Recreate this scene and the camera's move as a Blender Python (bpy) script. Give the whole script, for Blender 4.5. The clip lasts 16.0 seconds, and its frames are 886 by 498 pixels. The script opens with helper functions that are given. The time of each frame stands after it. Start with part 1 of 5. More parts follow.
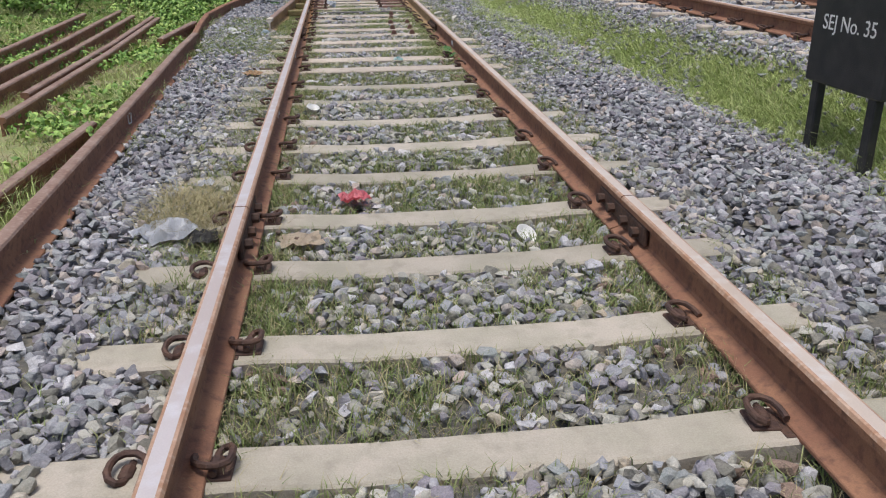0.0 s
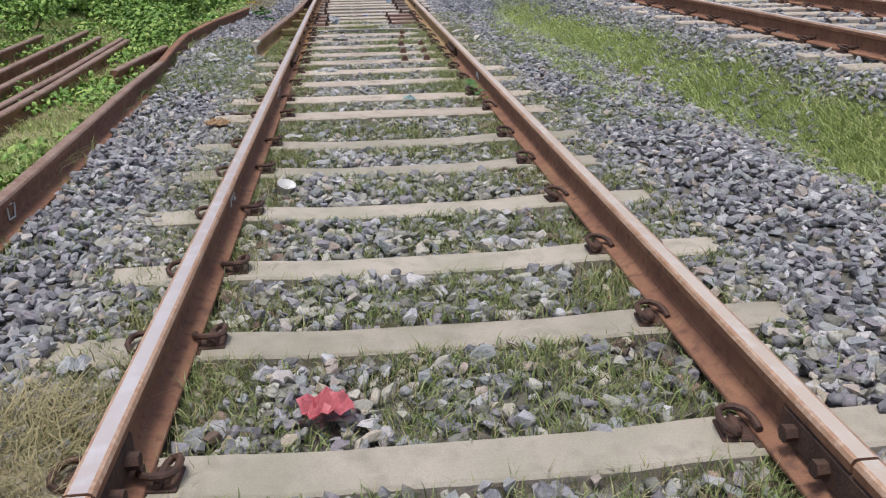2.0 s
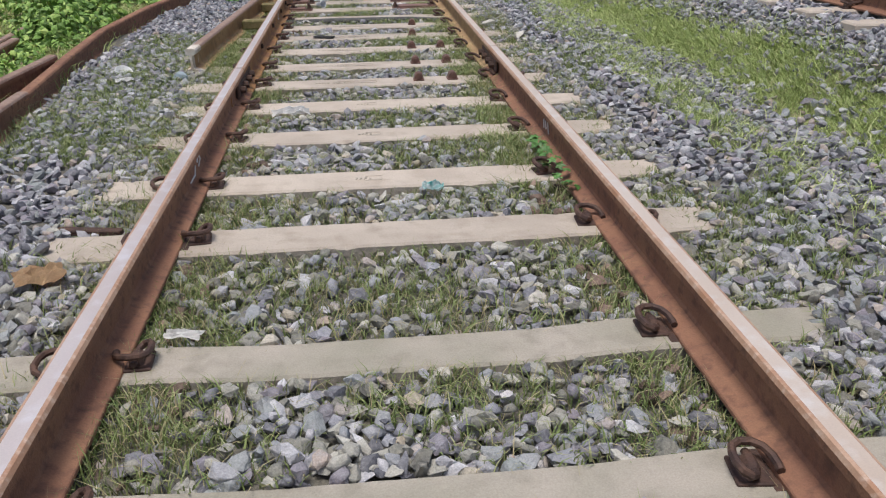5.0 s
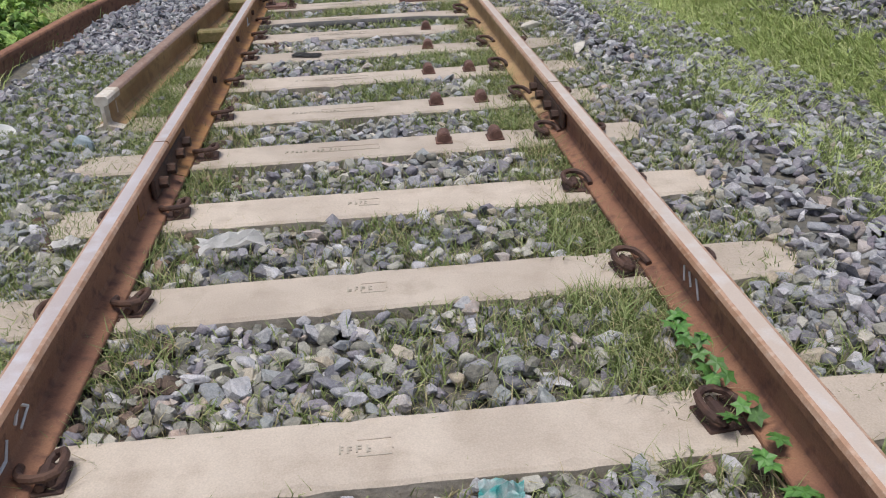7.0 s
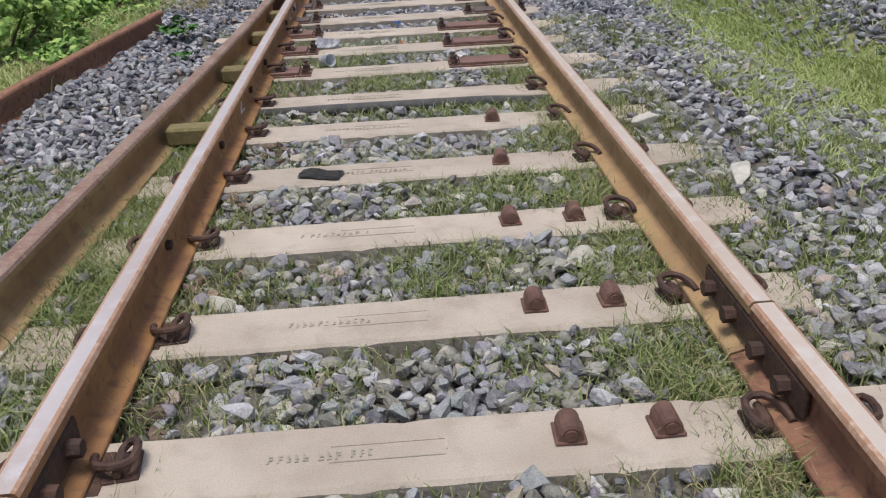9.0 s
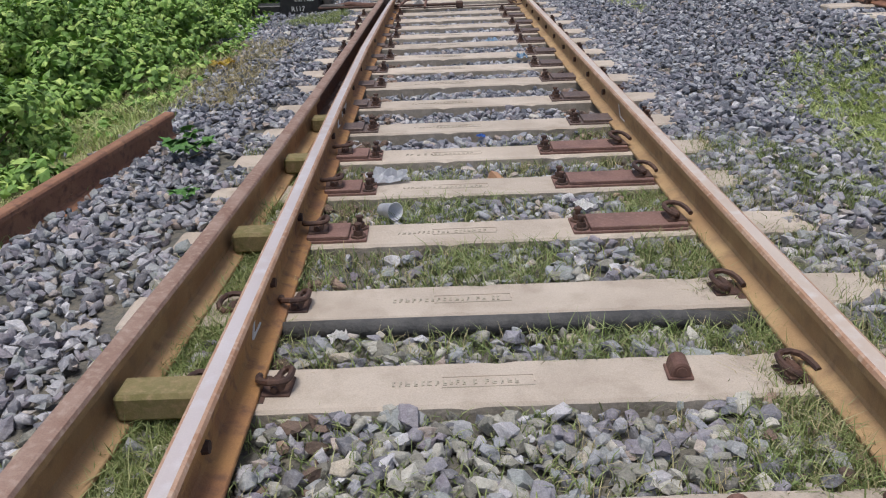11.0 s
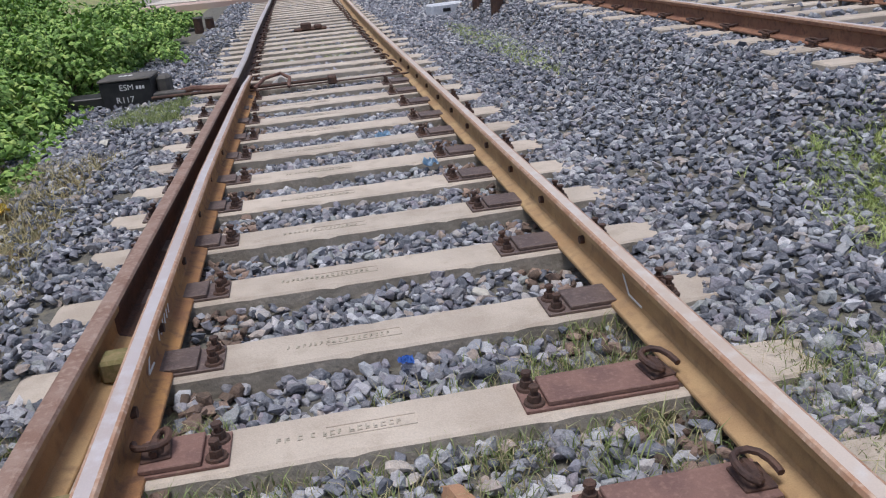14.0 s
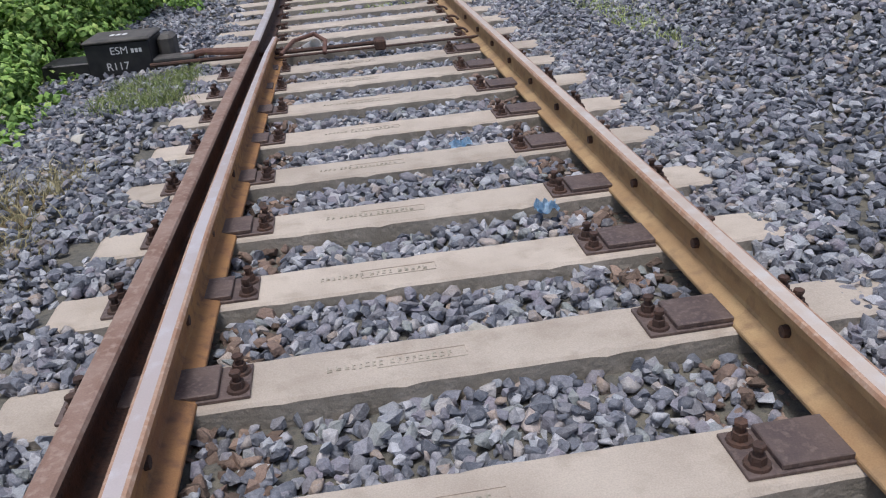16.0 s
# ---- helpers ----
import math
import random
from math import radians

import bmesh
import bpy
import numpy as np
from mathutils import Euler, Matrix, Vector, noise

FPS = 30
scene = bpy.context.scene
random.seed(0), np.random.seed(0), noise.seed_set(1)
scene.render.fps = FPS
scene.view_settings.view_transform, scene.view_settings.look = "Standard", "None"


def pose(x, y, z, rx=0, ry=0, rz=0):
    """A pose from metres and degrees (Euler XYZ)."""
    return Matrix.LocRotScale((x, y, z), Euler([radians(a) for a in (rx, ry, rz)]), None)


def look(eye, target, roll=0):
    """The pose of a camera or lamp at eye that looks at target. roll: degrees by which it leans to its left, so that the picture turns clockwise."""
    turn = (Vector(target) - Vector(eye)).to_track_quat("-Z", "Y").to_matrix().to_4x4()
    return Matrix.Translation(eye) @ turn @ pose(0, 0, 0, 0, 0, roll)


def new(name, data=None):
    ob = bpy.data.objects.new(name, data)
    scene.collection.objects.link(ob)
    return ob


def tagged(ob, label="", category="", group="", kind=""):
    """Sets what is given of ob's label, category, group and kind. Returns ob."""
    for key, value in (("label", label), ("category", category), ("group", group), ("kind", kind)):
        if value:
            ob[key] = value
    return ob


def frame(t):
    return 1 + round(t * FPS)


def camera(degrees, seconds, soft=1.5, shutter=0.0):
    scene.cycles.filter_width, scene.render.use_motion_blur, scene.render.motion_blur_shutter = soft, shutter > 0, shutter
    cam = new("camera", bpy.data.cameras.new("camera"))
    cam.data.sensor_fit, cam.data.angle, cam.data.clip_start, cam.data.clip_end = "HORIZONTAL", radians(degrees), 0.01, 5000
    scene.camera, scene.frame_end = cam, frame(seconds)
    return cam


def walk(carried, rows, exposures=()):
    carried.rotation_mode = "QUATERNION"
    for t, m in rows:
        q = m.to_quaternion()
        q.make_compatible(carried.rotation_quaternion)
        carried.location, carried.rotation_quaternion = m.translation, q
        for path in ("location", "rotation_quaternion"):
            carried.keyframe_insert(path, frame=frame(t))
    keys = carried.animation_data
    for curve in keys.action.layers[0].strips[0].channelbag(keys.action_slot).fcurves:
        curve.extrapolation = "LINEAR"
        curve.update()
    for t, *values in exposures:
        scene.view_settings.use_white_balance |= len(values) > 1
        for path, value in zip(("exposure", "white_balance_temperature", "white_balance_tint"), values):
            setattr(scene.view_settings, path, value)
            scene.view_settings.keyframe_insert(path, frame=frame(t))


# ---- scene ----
cam = camera(56.7, 16.0, 1.15)
PATH = [
    (0, (-0.402, -0.458, 1.332), (-0.177, 1.388, 0.595), -0.4),
    (0.5, (-0.343, 0.027, 1.3), (-0.087, 1.883, 0.601), -0.7),
    (1, (-0.264, 0.518, 1.279), (-0.022, 2.363, 0.545), -1.1),
    (1.5, (-0.256, 0.971, 1.325), (-0.008, 2.817, 0.598), 0.5),
    (2, (-0.232, 1.547, 1.295), (-0.04, 3.402, 0.571), -0.8),
    (2.5, (-0.239, 2.129, 1.276), (-0.081, 3.983, 0.542), -0.8),
    (3, (-0.201, 2.677, 1.26), (0.0, 4.522, 0.514), -0.1),
    (3.5, (-0.176, 3.221, 1.276), (0.039, 5.068, 0.539), 0.1),
    (4, (-0.209, 3.719, 1.277), (0.011, 5.558, 0.524), 0.3),
    (4.2, (-0.197, 3.923, 1.243), (0.022, 5.757, 0.477), 0.1),
    (6.3, (0.024, 6.244, 1.25), (0.151, 8.04, 0.378), -1.8),
    (6.5, (0.004, 6.45, 1.27), (0.137, 8.241, 0.389), -1.8),
    (7, (-0.006, 6.945, 1.237), (0.141, 8.727, 0.341), -2.4),
    (7.5, (-0.045, 7.445, 1.269), (0.077, 9.233, 0.382), -2.8),
    (8, (-0.109, 7.976, 1.323), (0.028, 9.764, 0.438), -3.2),
    (8.5, (-0.063, 8.504, 1.264), (0.082, 10.295, 0.386), -2.8),
    (9, (-0.04, 8.955, 1.28), (0.045, 10.746, 0.392), -2.8),
    (9.5, (-0.071, 9.463, 1.327), (-0.021, 11.253, 0.437), -2.5),
    (10, (-0.132, 10.009, 1.318), (-0.147, 11.807, 0.442), -2.1),
    (12.3, (-0.312, 11.775, 1.352), (-0.195, 13.645, 0.651), -3.3),
    (12.5, (-0.306, 11.902, 1.384), (-0.132, 13.758, 0.658), -3.4),
    (13, (-0.207, 12.327, 1.327), (0.112, 14.179, 0.642), -4.9),
    (13.5, (-0.128, 12.778, 1.354), (0.226, 14.631, 0.689), -5.8),
    (14, (-0.201, 13.2, 1.358), (0.068, 15.047, 0.64), -5.3),
    (14.5, (-0.19, 13.694, 1.36), (0.024, 15.553, 0.655), -4.9),
    (15, (-0.19, 14.179, 1.337), (-0.029, 16.034, 0.607), -4.1),
    (15.5, (-0.205, 14.615, 1.349), (-0.023, 16.435, 0.54), -3.8),
    (16, (-0.265, 15.126, 1.345), (-0.078, 16.923, 0.488), -5.0),
]
walk(cam, [(t, look(eye, target, roll)) for t, eye, target, roll in PATH], [(0.0, 0.06, 6450, 10), (10.0, 0.0, 6500, 10), (13.0, -0.02, 6250, 11), (16.0, -0.06, 6150, 11)])

# ---- light: thin bright overcast ----
world = bpy.data.worlds.new("sky")
scene.world = world
world.use_nodes = True
wn = world.node_tree
sky = wn.nodes.new("ShaderNodeTexSky")
sky.sky_type = "NISHITA"
sky.sun_disc = False
sky.sun_elevation = radians(79)
sky.sun_rotation = radians(217)
sky.air_density, sky.dust_density, sky.ozone_density = 1.0, 4.0, 1.0
wn.links.new(sky.outputs[0], wn.nodes["Background"].inputs[0])
wn.nodes["Background"].inputs[1].default_value = 0.12
sun_data = bpy.data.lights.new("sun", "SUN")
sun_data.energy, sun_data.angle, sun_data.color = 2.1, radians(18), (1.0, 0.98, 0.96)
sun = new("sun", sun_data)
sun.matrix_world = look((-3, -4, 26), (0, 0, 0))


# ---- materials ----
def mat(name, rough=0.85, metal=0.0, c1=(0.3, 0.3, 0.3), c2=None, scale=8.0, c3=None, scale2=60.0, amount=0.5, bump=0.0, bscale=60.0, island=None, objrand=0.0, single=False):
    """Two scales of noise over two or three colours, fine relief, and colour per island or per object."""
    m = bpy.data.materials.new(name)
    m.use_nodes = True
    nt = m.node_tree
    b = nt.nodes["Principled BSDF"]
    b.inputs["Roughness"].default_value = rough
    b.inputs["Metallic"].default_value = metal
    tc = nt.nodes.new("ShaderNodeTexCoord")

    def noise_of(s, detail=4.0):
        n = nt.nodes.new("ShaderNodeTexNoise")
        n.inputs["Scale"].default_value = s
        n.inputs["Detail"].default_value = detail
        geo = nt.nodes.new("ShaderNodeNewGeometry")
        nt.links.new(geo.outputs["Position"], n.inputs["Vector"])
        return n

    def mix(fac, a, bb, kind="MIX"):
        x = nt.nodes.new("ShaderNodeMix")
        x.data_type, x.blend_type = "RGBA", kind
        for sock, val in ((x.inputs[0], fac), (x.inputs[6], a), (x.inputs[7], bb)):
            if isinstance(val, bpy.types.NodeSocket):
                nt.links.new(val, sock)
            elif isinstance(val, tuple):
                sock.default_value = (*val, 1)
            else:
                sock.default_value = val
        return x.outputs[2]

    def ramp(src, lo, hi):
        r = nt.nodes.new("ShaderNodeMapRange")
        r.inputs[1].default_value, r.inputs[2].default_value = lo, hi
        r.inputs[4].default_value = 0.4 if island else 1.0
        nt.links.new(src, r.inputs[0])
        return r.outputs[0]

    col = c1
    if island:
        geo = nt.nodes.new("ShaderNodeNewGeometry")
        r = nt.nodes.new("ShaderNodeValToRGB")
        r.color_ramp.interpolation = "LINEAR"
        for i, (p, c) in enumerate(island):
            e = r.color_ramp.elements[i] if i < 2 else r.color_ramp.elements.new(p)
            e.position, e.color = p, (*c, 1)
        nt.links.new(nt.nodes.new("ShaderNodeObjectInfo").outputs["Random"] if single else geo.outputs["Random Per Island"], r.inputs[0])
        col = r.outputs[0]
    if c2:
        col = mix(ramp(noise_of(scale).outputs[0], 0.38, 0.64), col, c2)
    if c3:
        col = mix(ramp(noise_of(scale2).outputs[0], 0.5, 0.72), col, c3)
    grain = noise_of(220.0, 3.0)
    shade = nt.nodes.new("ShaderNodeMapRange")
    shade.inputs[3].default_value, shade.inputs[4].default_value = 1 - amount * 0.6, 1 + amount * 0.6
    nt.links.new(grain.outputs[0], shade.inputs[0])
    val = shade.outputs[0]
    if objrand:
        info = nt.nodes.new("ShaderNodeObjectInfo")
        orange = nt.nodes.new("ShaderNodeMapRange")
        orange.inputs[3].default_value, orange.inputs[4].default_value = 1 - objrand, 1 + objrand
        nt.links.new(info.outputs["Random"], orange.inputs[0])
        mul = nt.nodes.new("ShaderNodeMath")
        mul.operation = "MULTIPLY"
        nt.links.new(val, mul.inputs[0])
        nt.links.new(orange.outputs[0], mul.inputs[1])
        val = mul.outputs[0]
    comb = nt.nodes.new("ShaderNodeCombineColor")
    for k in range(3):
        nt.links.new(val, comb.inputs[k])
    out = mix(1.0, col, comb.outputs[0], "MULTIPLY")
    nt.links.new(out, b.inputs["Base Color"])
    if bump:
        bn = nt.nodes.new("ShaderNodeBump")
        bn.inputs["Strength"].default_value = bump
        bn.inputs["Distance"].default_value = 0.01
        nt.links.new(noise_of(bscale, 6.0).outputs[0], bn.inputs["Height"])
        nt.links.new(bn.outputs[0], b.inputs["Normal"])
    return m


STONES = [(0.0, (0.10, 0.10, 0.115)), (1.0, (0.48, 0.43, 0.38)), (0.2, (0.19, 0.19, 0.215)), (0.36, (0.26, 0.23, 0.265)), (0.52, (0.32, 0.33, 0.36)), (0.66, (0.28, 0.305, 0.29)), (0.8, (0.43, 0.42, 0.45)), (0.92, (0.62, 0.61, 0.62)), (0.96, (0.44, 0.34, 0.28))]
SLATE = [(0.0, (0.06, 0.067, 0.085)), (1.0, (0.50, 0.47, 0.45)), (0.22, (0.125, 0.135, 0.16)), (0.45, (0.205, 0.215, 0.25)), (0.6, (0.265, 0.25, 0.29)), (0.75, (0.34, 0.36, 0.385)), (0.9, (0.55, 0.55, 0.575)), (0.96, (0.35, 0.27, 0.21))]
DULL = [(0.0, (0.13, 0.125, 0.11)), (1.0, (0.46, 0.385, 0.29)), (0.3, (0.235, 0.23, 0.20)), (0.6, (0.355, 0.345, 0.305)), (0.88, (0.56, 0.54, 0.48))]
RUSTY = [(0.0, (0.09, 0.065, 0.05)), (1.0, (0.40, 0.29, 0.22)), (0.4, (0.16, 0.11, 0.085)), (0.75, (0.25, 0.175, 0.14))]
M_STONE = mat("grey_ballast_stone", 0.85, 0, c2=(0.27, 0.265, 0.265), scale=22.0, c3=(0.40, 0.395, 0.40), scale2=70.0, island=STONES, amount=0.7, bump=1.0, bscale=55)
M_SLATE = mat("blue_grey_ballast_stone", 0.75, 0, c2=(0.20, 0.205, 0.23), scale=24.0, c3=(0.34, 0.34, 0.36), scale2=75.0, island=SLATE, amount=0.7, bump=1.0, bscale=55)
M_DULL = mat("dusty_ballast_stone", 0.9, 0, c2=(0.29, 0.28, 0.22), scale=18.0, c3=(0.38, 0.36, 0.315), scale2=70.0, island=DULL, amount=0.7, bump=1.0, bscale=55)
M_STONE_ONE = mat("single_ballast_stone", 0.85, 0, c2=(0.27, 0.265, 0.265), scale=22.0, c3=(0.40, 0.395, 0.40), scale2=70.0, island=STONES, amount=0.7, bump=1.0, bscale=55, single=True)
M_RUSTY = mat("rust_stained_ballast_stone", 0.9, 0, c2=(0.20, 0.145, 0.11), scale=18.0, island=RUSTY, amount=0.7, bump=1.0, bscale=55)
# Dark gravel bed, deepened so its colour also carries shade between the stones.
M_BED = mat("gap_shaded_dark_gravel", 0.95, 0, (0.12, 0.115, 0.10), (0.17, 0.155, 0.12), 14.0, (0.075, 0.073, 0.067), 45.0, 0.8, 0.9, 40)
M_SOIL = mat("grassy_soil", 0.95, 0, (0.23, 0.27, 0.09), (0.30, 0.26, 0.15), 5.0, (0.14, 0.18, 0.06), 30.0, 0.6, 0.8, 35)
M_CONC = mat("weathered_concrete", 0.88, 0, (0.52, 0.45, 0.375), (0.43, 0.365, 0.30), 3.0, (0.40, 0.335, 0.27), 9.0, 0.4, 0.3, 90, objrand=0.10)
# Sleeper sides: dust, plus the weaker light on upright faces mixed into the colour.
M_CONC_SIDE = mat("dusty_shaded_concrete", 0.92, 0, (0.34, 0.305, 0.255), (0.25, 0.22, 0.175), 5.0, (0.40, 0.35, 0.29), 22.0, 0.5, 0.5, 60, objrand=0.12)
M_CONC_OLD = mat("old_mossy_concrete", 0.9, 0, (0.45, 0.40, 0.335), (0.35, 0.325, 0.255), 3.0, (0.33, 0.30, 0.24), 11.0, 0.4, 0.3, 120, objrand=0.10)
M_RUST = mat("brown_rail_rust", 0.8, 0.1, (0.25, 0.12, 0.075), (0.33, 0.17, 0.10), 5.0, (0.16, 0.08, 0.055), 26.0, 0.45, 0.25, 150)
M_OCHRE = mat("ochre_rail_rust", 0.8, 0.1, (0.42, 0.225, 0.085), (0.30, 0.145, 0.07), 5.0, (0.20, 0.105, 0.06), 22.0, 0.4, 0.25, 150)
M_TAN = mat("tan_rail_rust", 0.78, 0.1, (0.47, 0.32, 0.165), (0.37, 0.23, 0.115), 4.0, (0.31, 0.20, 0.11), 18.0, 0.35, 0.2, 150)
M_SHINE = mat("worn_rail_top", 0.34, 0.45, (0.78, 0.69, 0.655), (0.70, 0.58, 0.52), 1.2, (0.84, 0.77, 0.75), 14.0, 0.15, 0.05, 200)
M_WARM = mat("cream_worn_rail_top", 0.38, 0.4, (0.80, 0.67, 0.56), (0.71, 0.56, 0.44), 1.2, (0.84, 0.75, 0.67), 14.0, 0.15, 0.05, 200)
M_SIDE = mat("orange_rail_shoulder", 0.6, 0.25, (0.52, 0.34, 0.24), (0.42, 0.23, 0.14), 7.0, (0.60, 0.44, 0.34), 45.0, 0.35, 0.1, 150)
M_DULLTOP = mat("rusty_rail_top", 0.65, 0.3, (0.35, 0.24, 0.19), (0.26, 0.155, 0.115), 6.0, (0.42, 0.31, 0.25), 40.0, 0.4, 0.15, 150)
M_IRON = mat("dark_rusted_iron", 0.8, 0.2, (0.075, 0.045, 0.036), (0.12, 0.065, 0.045), 12.0, (0.05, 0.035, 0.03), 60.0, 0.5, 0.4, 120)
M_CLIP = mat("rusted_spring_clip", 0.7, 0.3, (0.07, 0.042, 0.036), (0.125, 0.07, 0.05), 20.0, None, 60.0, 0.4, 0.3, 120)
M_PLATE = mat("red_brown_plate", 0.75, 0.2, (0.235, 0.135, 0.11), (0.175, 0.10, 0.085), 9.0, (0.28, 0.17, 0.14), 60.0, 0.35, 0.25, 120)
M_CHAIR = mat("grey_brown_slide_plate", 0.6, 0.35, (0.17, 0.125, 0.11), (0.115, 0.085, 0.08), 10.0, (0.22, 0.165, 0.145), 60.0, 0.35, 0.25, 120)
M_LUG = mat("red_brown_lug", 0.75, 0.2, (0.20, 0.11, 0.085), (0.13, 0.07, 0.055), 20.0, None, 60.0, 0.4, 0.3, 120)
M_BLACK = mat("black_paint", 0.5, 0.0, (0.018, 0.018, 0.02), (0.035, 0.033, 0.033), 9.0, None, 60.0, 0.5, 0.2, 120)
M_LID = mat("dusty_black_lid", 0.75, 0.0, (0.115, 0.105, 0.095), (0.07, 0.066, 0.06), 10.0, None, 60.0, 0.4, 0.2, 120)
M_MOSS = mat("mossy_cast_iron", 0.9, 0, (0.22, 0.18, 0.085), (0.15, 0.135, 0.05), 14.0, (0.27, 0.205, 0.11), 50.0, 0.4, 0.3, 120)
M_WHITE = mat("white_paint", 0.7, 0, (0.82, 0.81, 0.79), (0.74, 0.73, 0.71), 14.0, None, 60.0, 0.2, 0.1, 120)
M_GRASS = mat("green_grass", 0.6, 0, c2=(0.25, 0.29, 0.11), scale=2.5, island=[(0.0, (0.14, 0.20, 0.06)), (1.0, (0.38, 0.38, 0.19)), (0.6, (0.22, 0.28, 0.09))], amount=0.2)
M_BRIGHT = mat("bright_strip_grass", 0.6, 0, c2=(0.40, 0.46, 0.17), scale=2.0, island=[(0.0, (0.28, 0.37, 0.11)), (1.0, (0.58, 0.58, 0.31)), (0.6, (0.40, 0.49, 0.16))], amount=0.2)
M_DRY = mat("dry_grass", 0.75, 0, c2=None, island=[(0.0, (0.46, 0.39, 0.22)), (1.0, (0.26, 0.22, 0.12)), (0.6, (0.38, 0.34, 0.18))], amount=0.2)
M_LEAF = mat("shrub_leaf", 0.62, 0, c2=(0.20, 0.33, 0.07), scale=1.6, island=[(0.0, (0.08, 0.15, 0.03)), (1.0, (0.46, 0.58, 0.16)), (0.4, (0.15, 0.29, 0.05)), (0.75, (0.29, 0.46, 0.10))], amount=0.2)
M_VINE = mat("dark_vine_leaf", 0.5, 0, (0.07, 0.18, 0.035), (0.10, 0.23, 0.05), 20.0, (0.05, 0.13, 0.03), 80.0, 0.3, objrand=0.25)
M_STEM = mat("brown_stem", 0.85, 0, (0.10, 0.075, 0.045), (0.14, 0.11, 0.06), 20.0)
M_PINK = mat("pink_plastic", 0.55, 0, (0.85, 0.30, 0.33), (0.74, 0.22, 0.26), 20.0)
M_PAPER = mat("buff_paper", 0.8, 0, (0.66, 0.57, 0.45), (0.55, 0.45, 0.34), 20.0)
M_PALE = mat("pale_plastic", 0.5, 0, (0.70, 0.71, 0.74), (0.55, 0.57, 0.62), 18.0)
M_TEAL = mat("teal_wrapper", 0.4, 0, (0.10, 0.52, 0.50), (0.70, 0.74, 0.74), 25.0)
M_BLUE = mat("pale_blue_plastic", 0.4, 0, (0.22, 0.42, 0.62), (0.45, 0.58, 0.70), 30.0)
M_TAR = mat("torn_black_rubber", 0.75, 0, (0.055, 0.055, 0.055), (0.09, 0.088, 0.085), 18.0, bump=0.5, bscale=80)
M_ORANGE = mat("orange_stone", 0.85, 0, (0.46, 0.26, 0.15), (0.36, 0.21, 0.13), 14.0)
M_ROAD = mat("dusty_road", 0.9, 0, (0.33, 0.30, 0.26), (0.27, 0.25, 0.22), 2.0, None, 30.0, 0.3, 0.2, 40)
M_PINKWALL = mat("faded_red_paint", 0.8, 0, (0.55, 0.25, 0.21), (0.46, 0.22, 0.18), 4.0)
M_EARTH = mat("brown_earth", 0.95, 0, (0.20, 0.14, 0.085), (0.14, 0.12, 0.06), 4.0, (0.10, 0.12, 0.04), 16.0, 0.5, 0.8, 30)


# ---- building helpers ----
def mesh_of(name, bm, *materials, smooth=False):
    me = bpy.data.meshes.new(name)
    bmesh.ops.recalc_face_normals(bm, faces=bm.faces[:])
    for f in bm.faces:
        f.smooth = smooth
    bm.to_mesh(me)
    bm.free()
    for m in materials:
        me.materials.append(m)
    return me


def part(name, bm, material, parent=None, label="", smooth=False, at=None):
    mats = material if isinstance(material, tuple) else (material,)
    ob = new(name, mesh_of(name, bm, *mats, smooth=smooth))
    ob.parent = parent
    if at is not None:
        ob.matrix_basis = at
    if label:
        ob["label"] = label
    return ob


def share(name, data, parent, at, label=""):
    ob = new(name, data)
    ob.parent = parent
    ob.matrix_basis = at
    if label:
        ob["label"] = label
    return ob


def base(name, m=None):
    ob = new(name)
    if m is not None:
        ob.matrix_basis = m
    return ob


def block(bm, x0, x1, y0, y1, z0, z1, bevel=0.004, inset=0.0):
    """A block with softened edges; inset narrows its top."""
    r = bmesh.ops.create_cube(bm, size=1.0)
    for v in r["verts"]:
        top = v.co.z > 0
        k = inset if top else 0.0
        v.co = Vector((x0 + k if v.co.x < 0 else x1 - k, y0 + k if v.co.y < 0 else y1 - k, z1 if top else z0))
    if bevel:
        vs = set(r["verts"])
        es = [e for e in bm.edges if e.verts[0] in vs and e.verts[1] in vs]
        bmesh.ops.bevel(bm, geom=es, offset=bevel, segments=1, affect="EDGES")
    return bm


def sweep(bm, path, radius, sides=7, close=True):
    """A round bar along a path of points."""
    rings = []
    pts = [Vector(p) for p in path]
    for i, p in enumerate(pts):
        d = (pts[min(i + 1, len(pts) - 1)] - pts[max(i - 1, 0)]).normalized()
        u = d.orthogonal().normalized() if i == 0 else (u - d * u.dot(d)).normalized()
        w = d.cross(u)
        r = radius[i] if isinstance(radius, (list, tuple)) else radius
        rings.append([bm.verts.new(p + r * (math.cos(a) * u + math.sin(a) * w)) for a in [2 * math.pi * k / sides for k in range(sides)]])
    for a, b in zip(rings, rings[1:]):
        for k in range(sides):
            bm.faces.new((a[k], a[(k + 1) % sides], b[(k + 1) % sides], b[k]))
    if close:
        bm.faces.new(rings[0][::-1])
        bm.faces.new(rings[-1])
    return bm


RAIL = [(-0.036, 0.158), (-0.030, 0.169), (-0.021, 0.172), (0.021, 0.172), (0.030, 0.169), (0.036, 0.158), (0.034, 0.134), (0.010, 0.124), (0.0085, 0.105),
        (0.0085, 0.045), (0.014, 0.032), (0.072, 0.014), (0.075, 0.010), (0.075, 0.0), (-0.075, 0.0), (-0.075, 0.010), (-0.072, 0.014), (-0.014, 0.032), (-0.0085, 0.045), (-0.0085, 0.105), (-0.010, 0.124), (-0.034, 0.134)]


